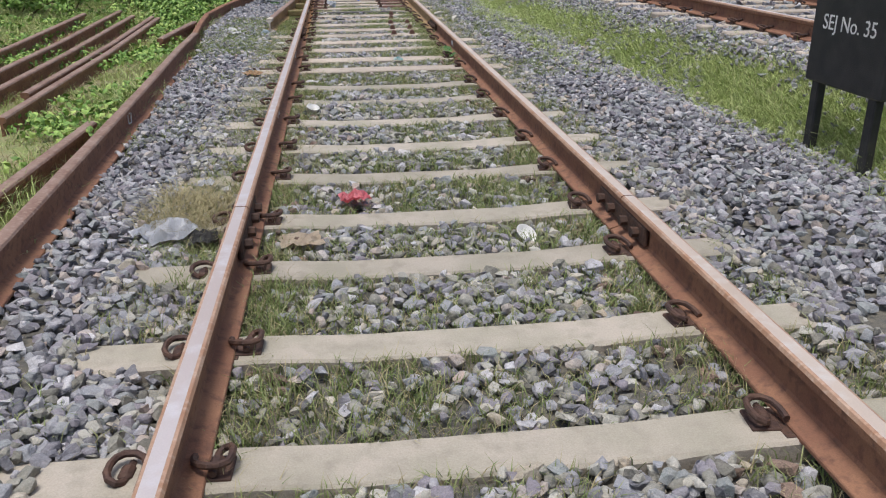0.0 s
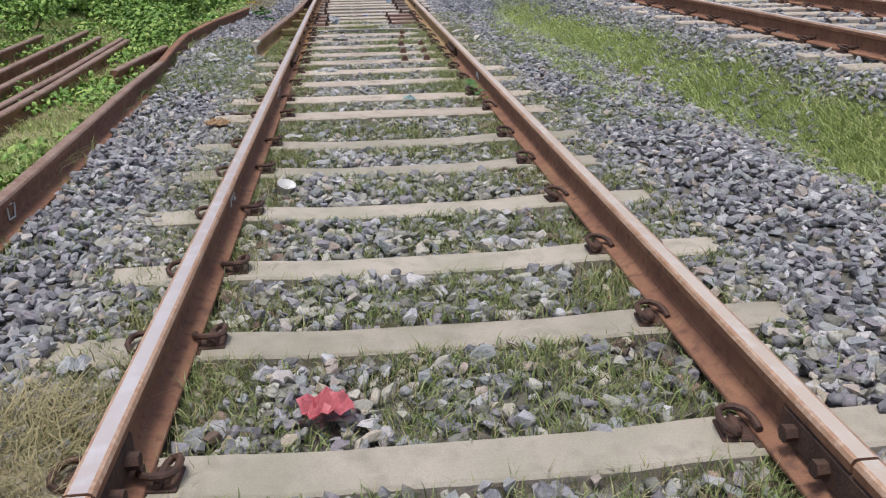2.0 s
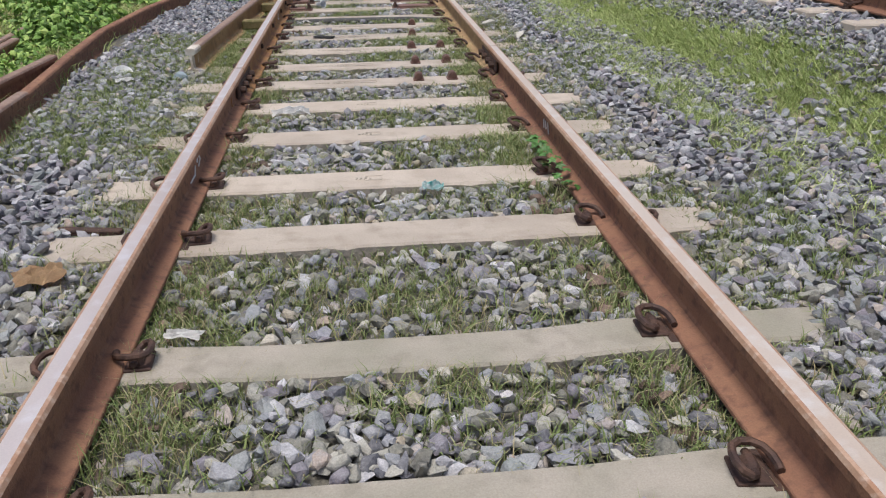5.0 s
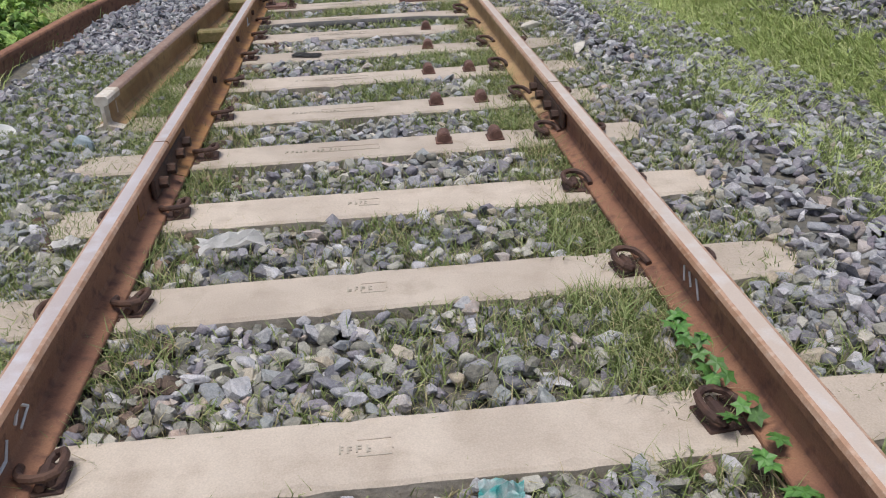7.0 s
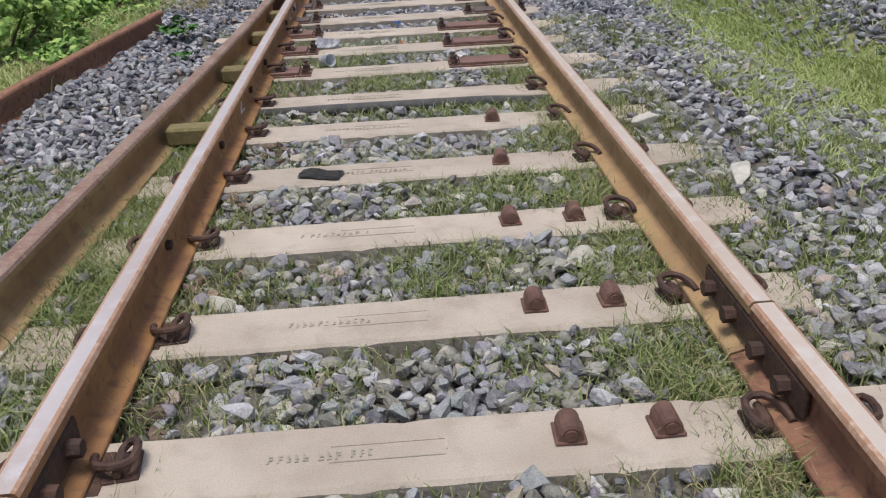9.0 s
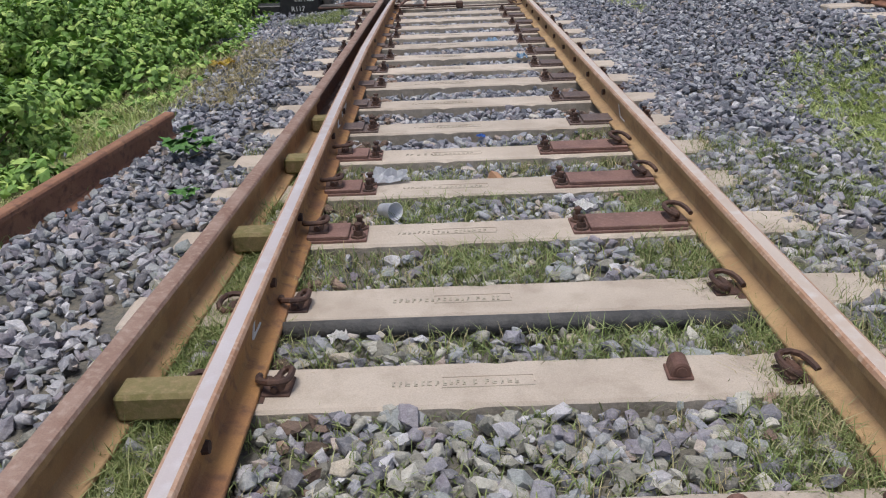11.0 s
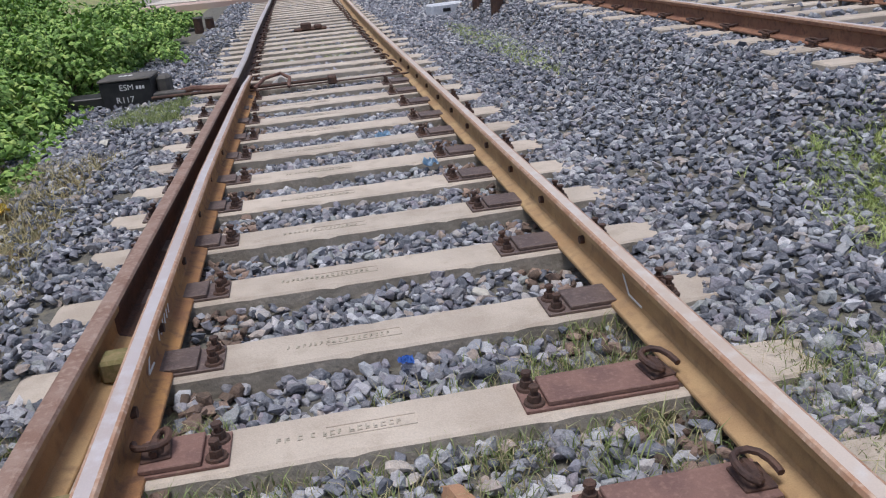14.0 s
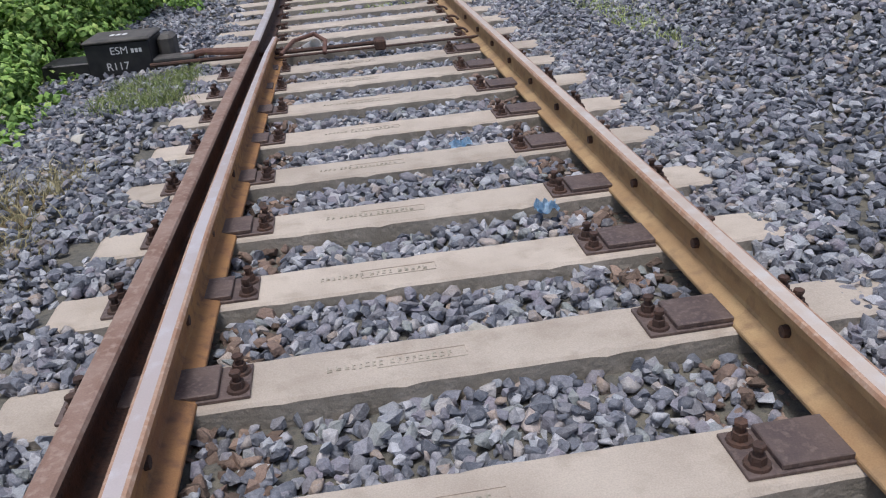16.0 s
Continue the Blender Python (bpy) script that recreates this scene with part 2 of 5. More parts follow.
def rail_bm(path, thin=None, shade_from=None, shine_from=None):
    """A flat-bottom rail along points (x, y, z of the foot); thin scales its width at each point. Faces on the running table use slot 1."""
    bm = bmesh.new()
    rings = []
    for i, p in enumerate(path):
        p = Vector(p)
        d = Vector(path[min(i + 1, len(path) - 1)]) - Vector(path[max(i - 1, 0)])
        side = Vector((d.y, -d.x, 0)).normalized()
        k = thin[i] if thin else 1.0
        rings.append([bm.verts.new(p + side * (u if u > 0 else u * k) + Vector((0, 0, v))) for u, v in RAIL])
    n = len(RAIL)
    for a, b in zip(rings, rings[1:]):
        for j in range(n):
            f = bm.faces.new((a[j], a[(j + 1) % n], b[(j + 1) % n], b[j]))
            # Slot 2 gives the rail's flanks a dark colour as painted shade.
            f.material_index = 1 if j == 2 else 3 if j in (0, 1, 3, 4) else (2 if shade_from is not None and a[0].co.y >= shade_from else 0)
    for f in bm.faces:
        if shine_from is not None and f.material_index in (1, 3) and min(v.co.y for v in f.verts) >= shine_from:
            f.material_index = 4
    bm.faces.new(rings[0][::-1])
    bm.faces.new(rings[-1])
    return bm


def smoothstep(a, b, v):
    t = min(1.0, max(0.0, (v - a) / (b - a)))
    return t * t * (3 - 2 * t)


def strip_x(y):
    """Where the hollow between the tracks runs."""
    return 2.36 + 0.30 * (1 - smoothstep(6.0, 11.5, y)) + 0.1 * smoothstep(14, 18, y)


def grass_x(y):
    """The middle of the grass that grows in the hollow and up the foot of the bank."""
    return float(np.interp(y, [3, 6, 9, 11, 13, 15, 18], [2.90, 2.88, 2.74, 2.68, 2.58, 2.52, 2.6]))


def soil_x(y):
    """Where the gravel ends and the soil of the verge begins."""
    return float(np.interp(y, [0, 6, 10, 12.5, 15, 16.5, 18.5, 20, 30], [-1.85, -2.0, -2.15, -2.35, -2.15, -2.1, -2.3, -2.55, -2.5]))


def ground_z(x, y):
    """The height of the ground under the stones."""
    z = -0.056 - 0.022 * smoothstep(14.6, 15.6, y)
    if x > 1.05:
        z += (0.04 + 0.022 * smoothstep(14.6, 15.6, y)) * smoothstep(1.05, 1.35, x) - 0.10 * (1 - 0.8 * smoothstep(16, 18, y)) * smoothstep(strip_x(y) - 0.75, strip_x(y) - 0.12, x)
        z += (0.44 - 0.09 * smoothstep(16, 18, y)) * smoothstep(strip_x(y) - 0.02 - 0.3 * smoothstep(15.5, 18, y) * (1 - smoothstep(21, 24, y)), 3.3 - 0.25 * smoothstep(12, 16, y), x)
    if x < -1.05:
        z += (0.04 + 0.022 * smoothstep(14.6, 15.6, y)) * smoothstep(1.05, 1.4, -x) - 0.05 * smoothstep(2.2, 3.0, -x)
    z += 0.5 * smoothstep(3.2, 7.0, -x) if x < 0 else 0.0
    z -= 0.075 * math.exp(-((x + 2.1) / 0.55) ** 2 - ((y - 21.7) / 0.8) ** 2)
    return z + 0.025 * noise.noise((x * 1.3, y * 1.3, 0.0))


# ---- the ground: one sheet to the horizon ----
xs = [-900, -200, -60, -25, -14] + [-10 + 0.5 * i for i in range(13)] + [-3.8 + 0.1 * i for i in range(95)] + [6 + 0.8 * i for i in range(8)] + [18, 40, 120, 400, 900]
ys = [-900, -150, -30, -10] + [-4 + 0.2 * i for i in range(235)] + [45, 60, 100, 300, 900]
bm = bmesh.new()
grid = [[bm.verts.new((x, y, ground_z(x, y) if abs(x) < 900 else 0.0)) for x in xs] for y in ys]
for i in range(len(ys) - 1):
    for j in range(len(xs) - 1):
        f = bm.faces.new((grid[i][j], grid[i][j + 1], grid[i + 1][j + 1], grid[i + 1][j]))
        cx, cy = 0.5 * (xs[j] + xs[j + 1]), 0.5 * (ys[i] + ys[i + 1])
        f.material_index = 1 if (cx < soil_x(cy) or cx > 7.5 or (2.5 < cy < 17.0 and abs(cx - grass_x(cy)) < 0.2)) else 0
        if 16.6 < cy < 19.3 and -2.6 < cx < -1.72 + 0.15 * noise.noise((cx * 3, cy * 3, 1.0)):
            f.material_index = 2
ground = tagged(part("ground", bm, (M_BED, M_SOIL, M_EARTH), smooth=True), "dark gravelly railway bed turning to grassy soil beside it", "ground", kind="structure")

# ---- rails ----
def rail(name, path, material, label, top=M_SHINE, thin=None, group="", shade_from=None, shine_from=None):
    ob = part(name, rail_bm(path, thin, shade_from, shine_from), (material, top, M_IRON, M_SIDE if top in (M_SHINE, M_WARM) else top, M_SHINE))
    tagged(ob, label, "rail", group)
    return ob


def fishplate(parent, x, y, side, material=M_IRON):
    """A bolted joint bar on one side of a rail."""
    bm = bmesh.new()
    block(bm, x + side * 0.012 if side > 0 else x - 0.034, x + 0.034 if side > 0 else x - 0.012, y - 0.32, y + 0.32, 0.04, 0.128, 0.008)
    bar = part("fishplate", bm, material, parent, "rusted steel joint bar")
    for k in (-0.24, -0.09, 0.09, 0.24):
        b = bmesh.new()
        bmesh.ops.create_cone(b, cap_ends=True, segments=6, radius1=0.024, radius2=0.022, depth=0.035)
        bmesh.ops.transform(b, matrix=pose(x + side * 0.05, y + k, 0.085, 0, 90), verts=b.verts[:])
        part("bolt", b, M_IRON, bar)


far = lambda y: 0.15 * smoothstep(24, 42, y)
r1 = rail("running_rail", [(0.874, -6, 0), (0.874, 2.985, 0)], M_RUST, "brown rusted steel rail with a bright worn top", top=M_WARM, group="rails of the track")
r2 = rail("running_rail", [(0.874, 2.995, 0), (0.874, 10.745, 0)], M_RUST, "brown rusted steel rail with a bright worn top", top=M_WARM, group="rails of the track")
r3 = rail("running_rail", [(0.874, 10.755, 0), (0.874, 22, 0)] + [(0.874 + far(y), y, 0) for y in (24, 28, 32, 36, 40, 46)], M_TAN, "tan rusted stock rail with bright worn top on slide plates", top=M_WARM, group="rails of the track")
l1 = rail("running_rail", [(-0.874, -6, 0), (-0.874, 3.075, 0)], M_RUST, "brown rusted steel rail with a bright worn top", group="rails of the track")
l2 = rail("running_rail", [(-0.874, 3.085, 0), (-0.874, 10.235, 0)], M_RUST, "brown rusted steel rail with a bright worn top", group="rails of the track")
tongue = rail("switch_tongue", [(-0.874, 10.245, 0), (-0.874, 16, 0), (-0.862, 18, 0), (-0.825, 20, 0), (-0.795, 21.3, 0), (-0.775, 22.0, -0.02)], M_OCHRE,
              "ochre rusted switch tongue rail tapering beside stock rail", thin=[1, 1, 1, 0.6, 0.3, 0.05], group="rails of the track")
# Past y 15.9 the web's dark colour paints the shade of the narrow gap.
stock = rail("stock_rail", [(-1.306, 11.05, 0), (-1.235, 12.3, 0), (-1.15, 13.7, 0), (-1.09, 15, 0), (-1.05, 16.2, 0), (-1.0, 18, 0), (-0.958, 19.8, 0), (-0.905, 21.8, 0), (-0.876, 23.5, 0), (-0.874, 26, 0)]
             + [(-0.874 + far(y), y, 0) for y in (30, 34, 38, 42, 46)], M_TAN, "tan rusted stock rail with a white painted cut end", shade_from=15.9, shine_from=21.7, top=M_DULLTOP, group="rails of the track")
bm = rail_bm([(-1.3105, 10.985, 0.0), (-1.300, 11.16, 0.0)])
for v in bm.verts:
    c = Vector((-1.305, 11.07, 0.086))
    v.co = c + (v.co - c) * 1.035
M_CREAM = mat("weathered_white_paint", 0.8, 0, (0.66, 0.60, 0.52), (0.52, 0.44, 0.35), 12.0, (0.74, 0.70, 0.64), 40.0, 0.3, 0.3, 90)
part("painted_end", bm, (M_CREAM, M_CREAM, M_CREAM, M_CREAM), stock, "weathered white painted rail end")
for ob, x, y in ((r1, 0.874, 2.99), (l1, -0.874, 3.08), (r2, 0.874, 10.75), (l2, -0.874, 10.24)):
    for s in (-1, 1):
        fishplate(ob, x, y, s)

# bolt heads and spacer blocks between tongue and stock rail
bolt_bm = bmesh.new()
bmesh.ops.create_cone(bolt_bm, cap_ends=True, segments=8, radius1=0.021, radius2=0.018, depth=0.03)
BOLT = mesh_of("bolt", bolt_bm, M_IRON)
for i in range(11):
    share("bolt", BOLT, r3, pose(0.862, 16.35 + 0.6 * i, 0.085, 0, -90, 0))
for y in (11.55, 12.6, 13.55, 14.2, 15.5, 16.1, 16.8, 17.5, 18.2, 18.9):
    share("bolt", BOLT, tongue, pose(-0.862 + (0.02 if y > 18.5 else 0), y, 0.082, 0, 90, 0))
for y, x0 in ((12.86, -1.165), (14.02, -1.10), (15.05, -1.06), (15.88, -1.03)):
    bm = bmesh.new()
    block(bm, x0, -0.888, y - 0.055, y + 0.055, 0.02, 0.105, 0.012)
    part("spacer_block", bm, M_MOSS, stock, "mossy cast spacer block")

# painted tally strokes on the webs
def strokes(parent, x, marks, material=M_WHITE):
    for (y0, z0, y1, z1) in marks:
        bm = bmesh.new()
        sweep(bm, [(x, y0, z0), (x, 0.5 * (y0 + y1), 0.5 * (z0 + z1)), (x, y1, z1)], 0.004, 5)
        part("paint_stroke", bm, material, parent)


strokes(l2, -0.8635, [(5.44, 0.05, 5.47, 0.115), (5.47, 0.115, 5.5, 0.07), (5.5, 0.07, 5.53, 0.115), (5.56, 0.115, 5.56, 0.05), (5.56, 0.05, 5.60, 0.05)])
strokes(l2, -0.8635, [(8.33, 0.05, 8.44, 0.05), (8.44, 0.05, 8.47, 0.085), (8.52, 0.085, 8.56, 0.115), (8.56, 0.115, 8.60, 0.08), (8.60, 0.08, 8.54, 0.06)])
strokes(l2, -0.8635, [(9.72, 0.045, 9.74, 0.11), (9.74, 0.045, 9.82, 0.04)], M_OCHRE)
strokes(tongue, -0.8635, [(15.86, 0.10, 15.80, 0.05), (15.80, 0.05, 15.9, 0.042), (13.25, 0.10, 13.2, 0.05), (13.2, 0.05, 13.32, 0.045)])
strokes(tongue, -0.8635, [(16.05 + 0.05 * i, 0.055, 16.07 + 0.05 * i, 0.105) for i in range(6)])
strokes(r3, 0.8635, [(15.72, 0.045, 15.84, 0.045), (15.84, 0.045, 15.9, 0.11)])
strokes(r2, 0.8635, [(8.86, 0.05, 8.89, 0.105), (8.92, 0.06, 8.94, 0.10), (8.97, 0.055, 8.98, 0.10)])

# ---- sleepers ----
FRONTS = [-2.6, -1.95, -1.3, -0.65, 0.0, 0.65, 1.31, 1.97, 2.66, 3.27, 4.0, 4.66, 5.40, 6.15, 6.80, 7.65, 8.31, 9.06, 9.74, 10.37, 10.98, 11.60, 12.23, 12.87, 13.41, 14.05, 14.64, 15.21, 15.82, 16.47, 17.10, 17.70, 18.27, 18.9, 19.52, 20.12, 20.73, 21.32]
FAR_FRONTS = [21.92 + 0.61 * i for i in range(25)]


def sleeper_mesh(width, old):
    """A pre-stressed concrete sleeper: sloping sides, and on old ones a slightly lower middle."""
    bm = bmesh.new()
    stations = [-1.38, -1.36] + [-1.30 + 0.05 * k for k in range(53)] + [1.36, 1.38]
    rings = []
    for x in stations:
        dip = -0.018 * (1 - smoothstep(0.35, 0.75, abs(x))) if old else 0.0
        endk = 0.012 if abs(x) > 1.37 else 0.0
        w = width / 2 - endk + random.uniform(-0.0015, 0.0015)
        chip = {sy: random.uniform(0.004, 0.016) if random.random() < 0.12 else random.uniform(0.0, 0.002) for sy in (-1, 1)}
        rings.append([bm.verts.new((x, sy * (w + dy - (chip[sy] if dy < 0 else 0)), dip + dz - endk * (dz > -0.05) - (0.6 * chip[sy] if dy == 0.004 else 0))) for sy, dy, dz in ((-1, 0.022, -0.20), (-1, 0.004, -0.008), (-1, -0.006, 0.0), (1, -0.006, 0.0), (1, 0.004, -0.008), (1, 0.022, -0.20))])
    for a, b in zip(rings, rings[1:]):
        for k in range(5):
            # Slot 1 on the flanks: dusty concrete with their shade in its colour.
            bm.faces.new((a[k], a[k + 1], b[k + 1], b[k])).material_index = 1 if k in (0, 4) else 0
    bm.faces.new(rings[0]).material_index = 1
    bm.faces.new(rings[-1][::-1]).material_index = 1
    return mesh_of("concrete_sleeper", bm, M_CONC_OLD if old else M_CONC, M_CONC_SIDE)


def clip_mesh():
    """A spring clip bent from one round bar, its straight leg in a cast shoulder; local +x points away from the rail."""
    bm = bmesh.new()
    path = [(0.048, -0.062, 0.020), (0.048, 0.030, 0.020), (0.052, 0.052, 0.024), (0.068, 0.066, 0.034), (0.090, 0.058, 0.046), (0.102, 0.030, 0.054), (0.103, -0.010, 0.056),
            (0.094, -0.044, 0.056), (0.070, -0.062, 0.058), (0.036, -0.062, 0.058), (0.006, -0.046, 0.052), (-0.014, -0.018, 0.040), (-0.022, 0.012, 0.030), (-0.022, 0.036, 0.026)]
    sweep(bm, [(0.82 * a, 0.80 * b, 0.006 + 0.74 * c) for a, b, c in path], 0.0105, 7)
    block(bm, 0.020, 0.066, -0.036, 0.030, -0.006, 0.036, 0.009, 0.006)
    block(bm, 0.0, 0.085, -0.052, 0.052, -0.006, 0.008, 0.003)
    return mesh_of("spring_clip", bm, M_CLIP, smooth=False)


CLIP = clip_mesh()
bm = bmesh.new()
block(bm, -0.085, 0.085, -0.075, 0.075, 0, 0.006, 0.001)
PAD = mesh_of("rail_pad", bm, M_IRON)


def lug_mesh():
    bm = bmesh.new()
    block(bm, -0.038, 0.038, -0.042, 0.042, 0.0, 0.010, 0.003)
    rings = []
    for y in (-0.038, -0.034, 0.034, 0.038):
        k = 0.86 if abs(y) > 0.036 else 1.0
        rings.append([bm.verts.new((k * 0.031 * math.cos(a), y, 0.006 + k * 0.048 * math.sin(a) ** 0.7)) for a in [math.pi * i / 8 for i in range(9)]])
    for a, b in zip(rings, rings[1:]):
        for i in range(8):
            bm.faces.new((a[i], a[i + 1], b[i + 1], b[i]))
    bm.faces.new(rings[0])
    bm.faces.new(rings[-1][::-1])
    bmesh.ops.create_cone(bm, cap_ends=True, segments=10, radius1=0.017, radius2=0.015, depth=0.086, matrix=pose(0, 0, 0.028, 90))
    return mesh_of("iron_lug", bm, M_LUG)


LUG = lug_mesh()


def spike_mesh():
    """A plate screw: washer, square collar, nut and stub."""
    bm = bmesh.new()
    for r, z0, z1, n in ((0.034, 0.0, 0.008, 12), (0.022, 0.008, 0.03, 6), (0.012, 0.03, 0.052, 8), (0.018, 0.05, 0.06, 6)):
        bmesh.ops.create_cone(bm, cap_ends=True, segments=n, radius1=r, radius2=r * 0.93, depth=z1 - z0, matrix=pose(0, 0, (z0 + z1) / 2))
    return mesh_of("plate_screw", bm, M_IRON)


SCREW = spike_mesh()


def plate_mesh(x0, x1, material, lip):
    bm = bmesh.new()
    block(bm, x0, x1, -0.085, 0.085, 0.0, 0.012, 0.002)
    block(bm, x0 + lip, x1, -0.078, 0.078, 0.012, 0.030, 0.003)
    return mesh_of("slide_plate", bm, material)


PLATE_R = plate_mesh(0.32, 0.80, M_PLATE, 0.07)
bm = bmesh.new()
block(bm, -0.80, -0.55, -0.085, 0.085, 0.0, 0.012, 0.002)
block(bm, -0.80, -0.625, -0.078, 0.078, 0.012, 0.030, 0.003)
PLATE_L = mesh_of("slide_plate", bm, M_PLATE)
CHAIR_R = plate_mesh(0.545, 0.81, M_CHAIR, 0.085)
bm = bmesh.new()
block(bm, -1.18, -0.64, -0.085, 0.085, 0.0, 0.012, 0.002)
block(bm, -1.05, -0.73, -0.078, 0.078, 0.012, 0.030, 0.003)
CHAIR_L = mesh_of("slide_plate", bm, M_CHAIR)
bm = bmesh.new()
block(bm, 0.955, 1.06, -0.085, 0.085, 0.0, 0.016, 0.003)
block(bm, 0.95, 0.99, -0.06, 0.06, 0.016, 0.05, 0.008)
OUTER = mesh_of("outer_chair", bm, M_IRON)


def moulding(parent, x, length, worn):
    """The shallow cast panel on a sleeper: a rim and a row of worn, unreadable letter bars."""
    for (x0, x1, y0, y1) in ((x + 0.35 * length, x + length, 0.030, 0.034), (x + length, x + length + 0.004, -0.006, 0.034)):
        bm = bmesh.new()
        block(bm, x0, x1, y0, y1, 0.0, 0.0025, 0)
        part("cast_rim", bm, parent.data.materials[0], parent)
    share("cast_rim", MARK, parent, pose(x + 0.35 * length, -0.0245, 0) @ Matrix.Diagonal((0.65 * length, 0.003, 0.7, 1)))
    u = x
    while u < x + length * (0.6 if worn else 0.9):
        w = random.uniform(0.010, 0.017)
        up = random.uniform(-0.002, 0.002)
        share("cast_mark", MARK, parent, pose(u, up, 0) @ Matrix.Diagonal((0.0045, random.uniform(0.022, 0.028), 1, 1)))
        for yy in random.sample((-0.010, 0.0, 0.010), 2):
            share("cast_mark", MARK, parent, pose(u + 0.0047, yy + up, 0) @ Matrix.Diagonal((w - 0.006, 0.0045, 0.9, 1)))
        u += w + (0.022 if random.random() < 0.15 else random.uniform(0.006, 0.010))


bm = bmesh.new()
block(bm, 0, 1, -0.5, 0.5, 0.0, 0.003, 0)
MARK = mesh_of("cast_mark", bm, M_CONC_OLD)
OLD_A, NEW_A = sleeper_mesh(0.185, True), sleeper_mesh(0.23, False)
RAIL_IN = 0.80


def sleeper(front, index, detail=True):
    old = front < 7.6
    width = 0.185 if old else 0.23
    y = front + width / 2
    lean = random.uniform(-0.006, 0.006)
    ob = new("concrete_sleeper", OLD_A if old else NEW_A)
    ob.matrix_basis = pose(random.uniform(-0.02, 0.02), y, random.uniform(-0.004, 0.004), 0, 0, math.degrees(lean))
    slide = 15.7 < front < 21.8
    plated = 13.95 < front < 15.7
    what = "weathered grey concrete sleeper with rusted spring clips" if old else "pale concrete sleeper with cast marks and rusted clips"
    if plated:
        what = "pale concrete sleeper with red-brown base plates and screws"
    if slide:
        what = "pale concrete sleeper with dark bolted slide plates"
    tagged(ob, what, "sleeper", "sleepers of the track")
    if not detail:
        for s in (-1, 1):
            share("spring_clip", CLIP, ob, pose(s * 0.80, 0, 0, 0, 0, 0 if s < 0 else 180))
        return ob
    if not slide:
        for s in (-1, 1):
            share("rail_pad", PAD, ob, pose(s * 0.874, 0, -0.004))
    up = 0.03 if plated else 0.0
    for s, inner in ((-1, True), (-1, False), (1, True), (1, False)):
        if slide and (inner or s < 0):
            continue
        if plated and not inner:
            continue
        xx = s * (0.80 if inner else 0.948)
        turn = (0 if s < 0 else 180) if inner else (180 if s < 0 else 0)
        share("spring_clip", CLIP, ob, pose(xx, random.uniform(-0.015, 0.015), up if inner else -0.02, 0, 0, turn + random.uniform(-8, 8)))
    if 10.2 < front < 13.2:
        k = front - 10.37
        if front < 12.5:
            share("iron_lug", LUG, ob, pose(0.295 + 0.05 * k, 0.01, 0, 0, 0, random.uniform(-6, 2)))
        else:
            share("iron_lug", LUG, ob, pose(0.43, 0.01, 0, 0, 0, -4))
        if front < 11.9:
            share("iron_lug", LUG, ob, pose(0.53 + 0.055 * k, 0.01, 0, 0, 0, random.uniform(-6, 2)))
    if plated:
        share("slide_plate", PLATE_R, ob, pose(0, 0, 0), "red-brown steel base plate")
        share("slide_plate", PLATE_L, ob, pose(0, 0, 0), "red-brown steel base plate")
        for x in (0.355, -0.585):
            for yy in (-0.045, 0.045):
                share("plate_screw", SCREW, ob, pose(x, yy, 0.012, 0, 0, random.uniform(0, 60)))
    if slide:
        share("slide_plate", CHAIR_R, ob, pose(0, 0, 0))
        share("slide_plate", CHAIR_L, ob, pose(0, 0, 0))
        share("outer_chair", OUTER, ob, pose(0, 0, 0))
        for x in (0.585, -0.675, -1.13, 1.03):
            for yy in (-0.045, 0.045):
                share("plate_screw", SCREW, ob, pose(x, yy, 0.012, 0, 0, random.uniform(0, 60)))
    if front > 8:
        moulding(ob, -0.12 - 0.3 * (front > 10), 0.12 if front < 10.2 else 0.42, front < 12)
    return ob


for i, y in enumerate(FRONTS):
    sleeper(y, i, y > -1)
for i, y in enumerate(FAR_FRONTS):
    sleeper(y, i, False)

# stretcher bar and rodding at the tip of the tongue
rod = base("stretcher_bar", pose(0, 21.76, 0.03))
bm = bmesh.new()
block(bm, -0.84, 0.95, -0.022, 0.022, -0.006, 0.006, 0.002)
part("flat_bar", bm, M_IRON, rod)
bm = bmesh.new()
sweep(bm, [(-1.75, 0.12, 0.02), (-1.3, 0.12, 0.02), (-0.9, 0.1, 0.02), (-0.6, 0.08, 0.02), (0.1, 0.08, 0.02)], 0.017, 8)
part("round_rod", bm, M_IRON, rod)
bm = bmesh.new()
sweep(bm, [(-0.72, 0.0, 0.02), (-0.62, 0.25, 0.07), (-0.45, 0.30, 0.10), (-0.36, 0.12, 0.07), (-0.38, -0.02, 0.0)], 0.018, 8)
part("bent_cable", bm, M_LUG, rod, "rusty looped cable")
bm = bmesh.new()
block(bm, 0.02, 0.11, -0.06, 0.10, -0.02, 0.06, 0.012)
part("clamp", bm, M_IRON, rod)
tagged(rod, "rusted stretcher bar joining switch tongue between sleepers", "rod")

# ---- the black point machine with painted lettering ----
box = base("point_machine", pose(-2.04, 22.2, -0.02, 0, 0, -3) @ Matrix.Scale(1.12, 4))
bm = bmesh.new()
block(bm, -0.56, -0.21, -0.06, 0.24, -0.04, 0.085, 0.01)
part("side_box", bm, M_BLACK, box)
bm = bmesh.new()
block(bm, -0.21, 0.25, -0.10, 0.28, -0.04, 0.215, 0.01)
part("housing", bm, M_BLACK, box)
bm = bmesh.new()
block(bm, -0.225, 0.265, -0.115, 0.295, 0.215, 0.24, 0.01, 0.012)
part("lid", bm, M_LID, box, "dusty black lid")
bm = bmesh.new()
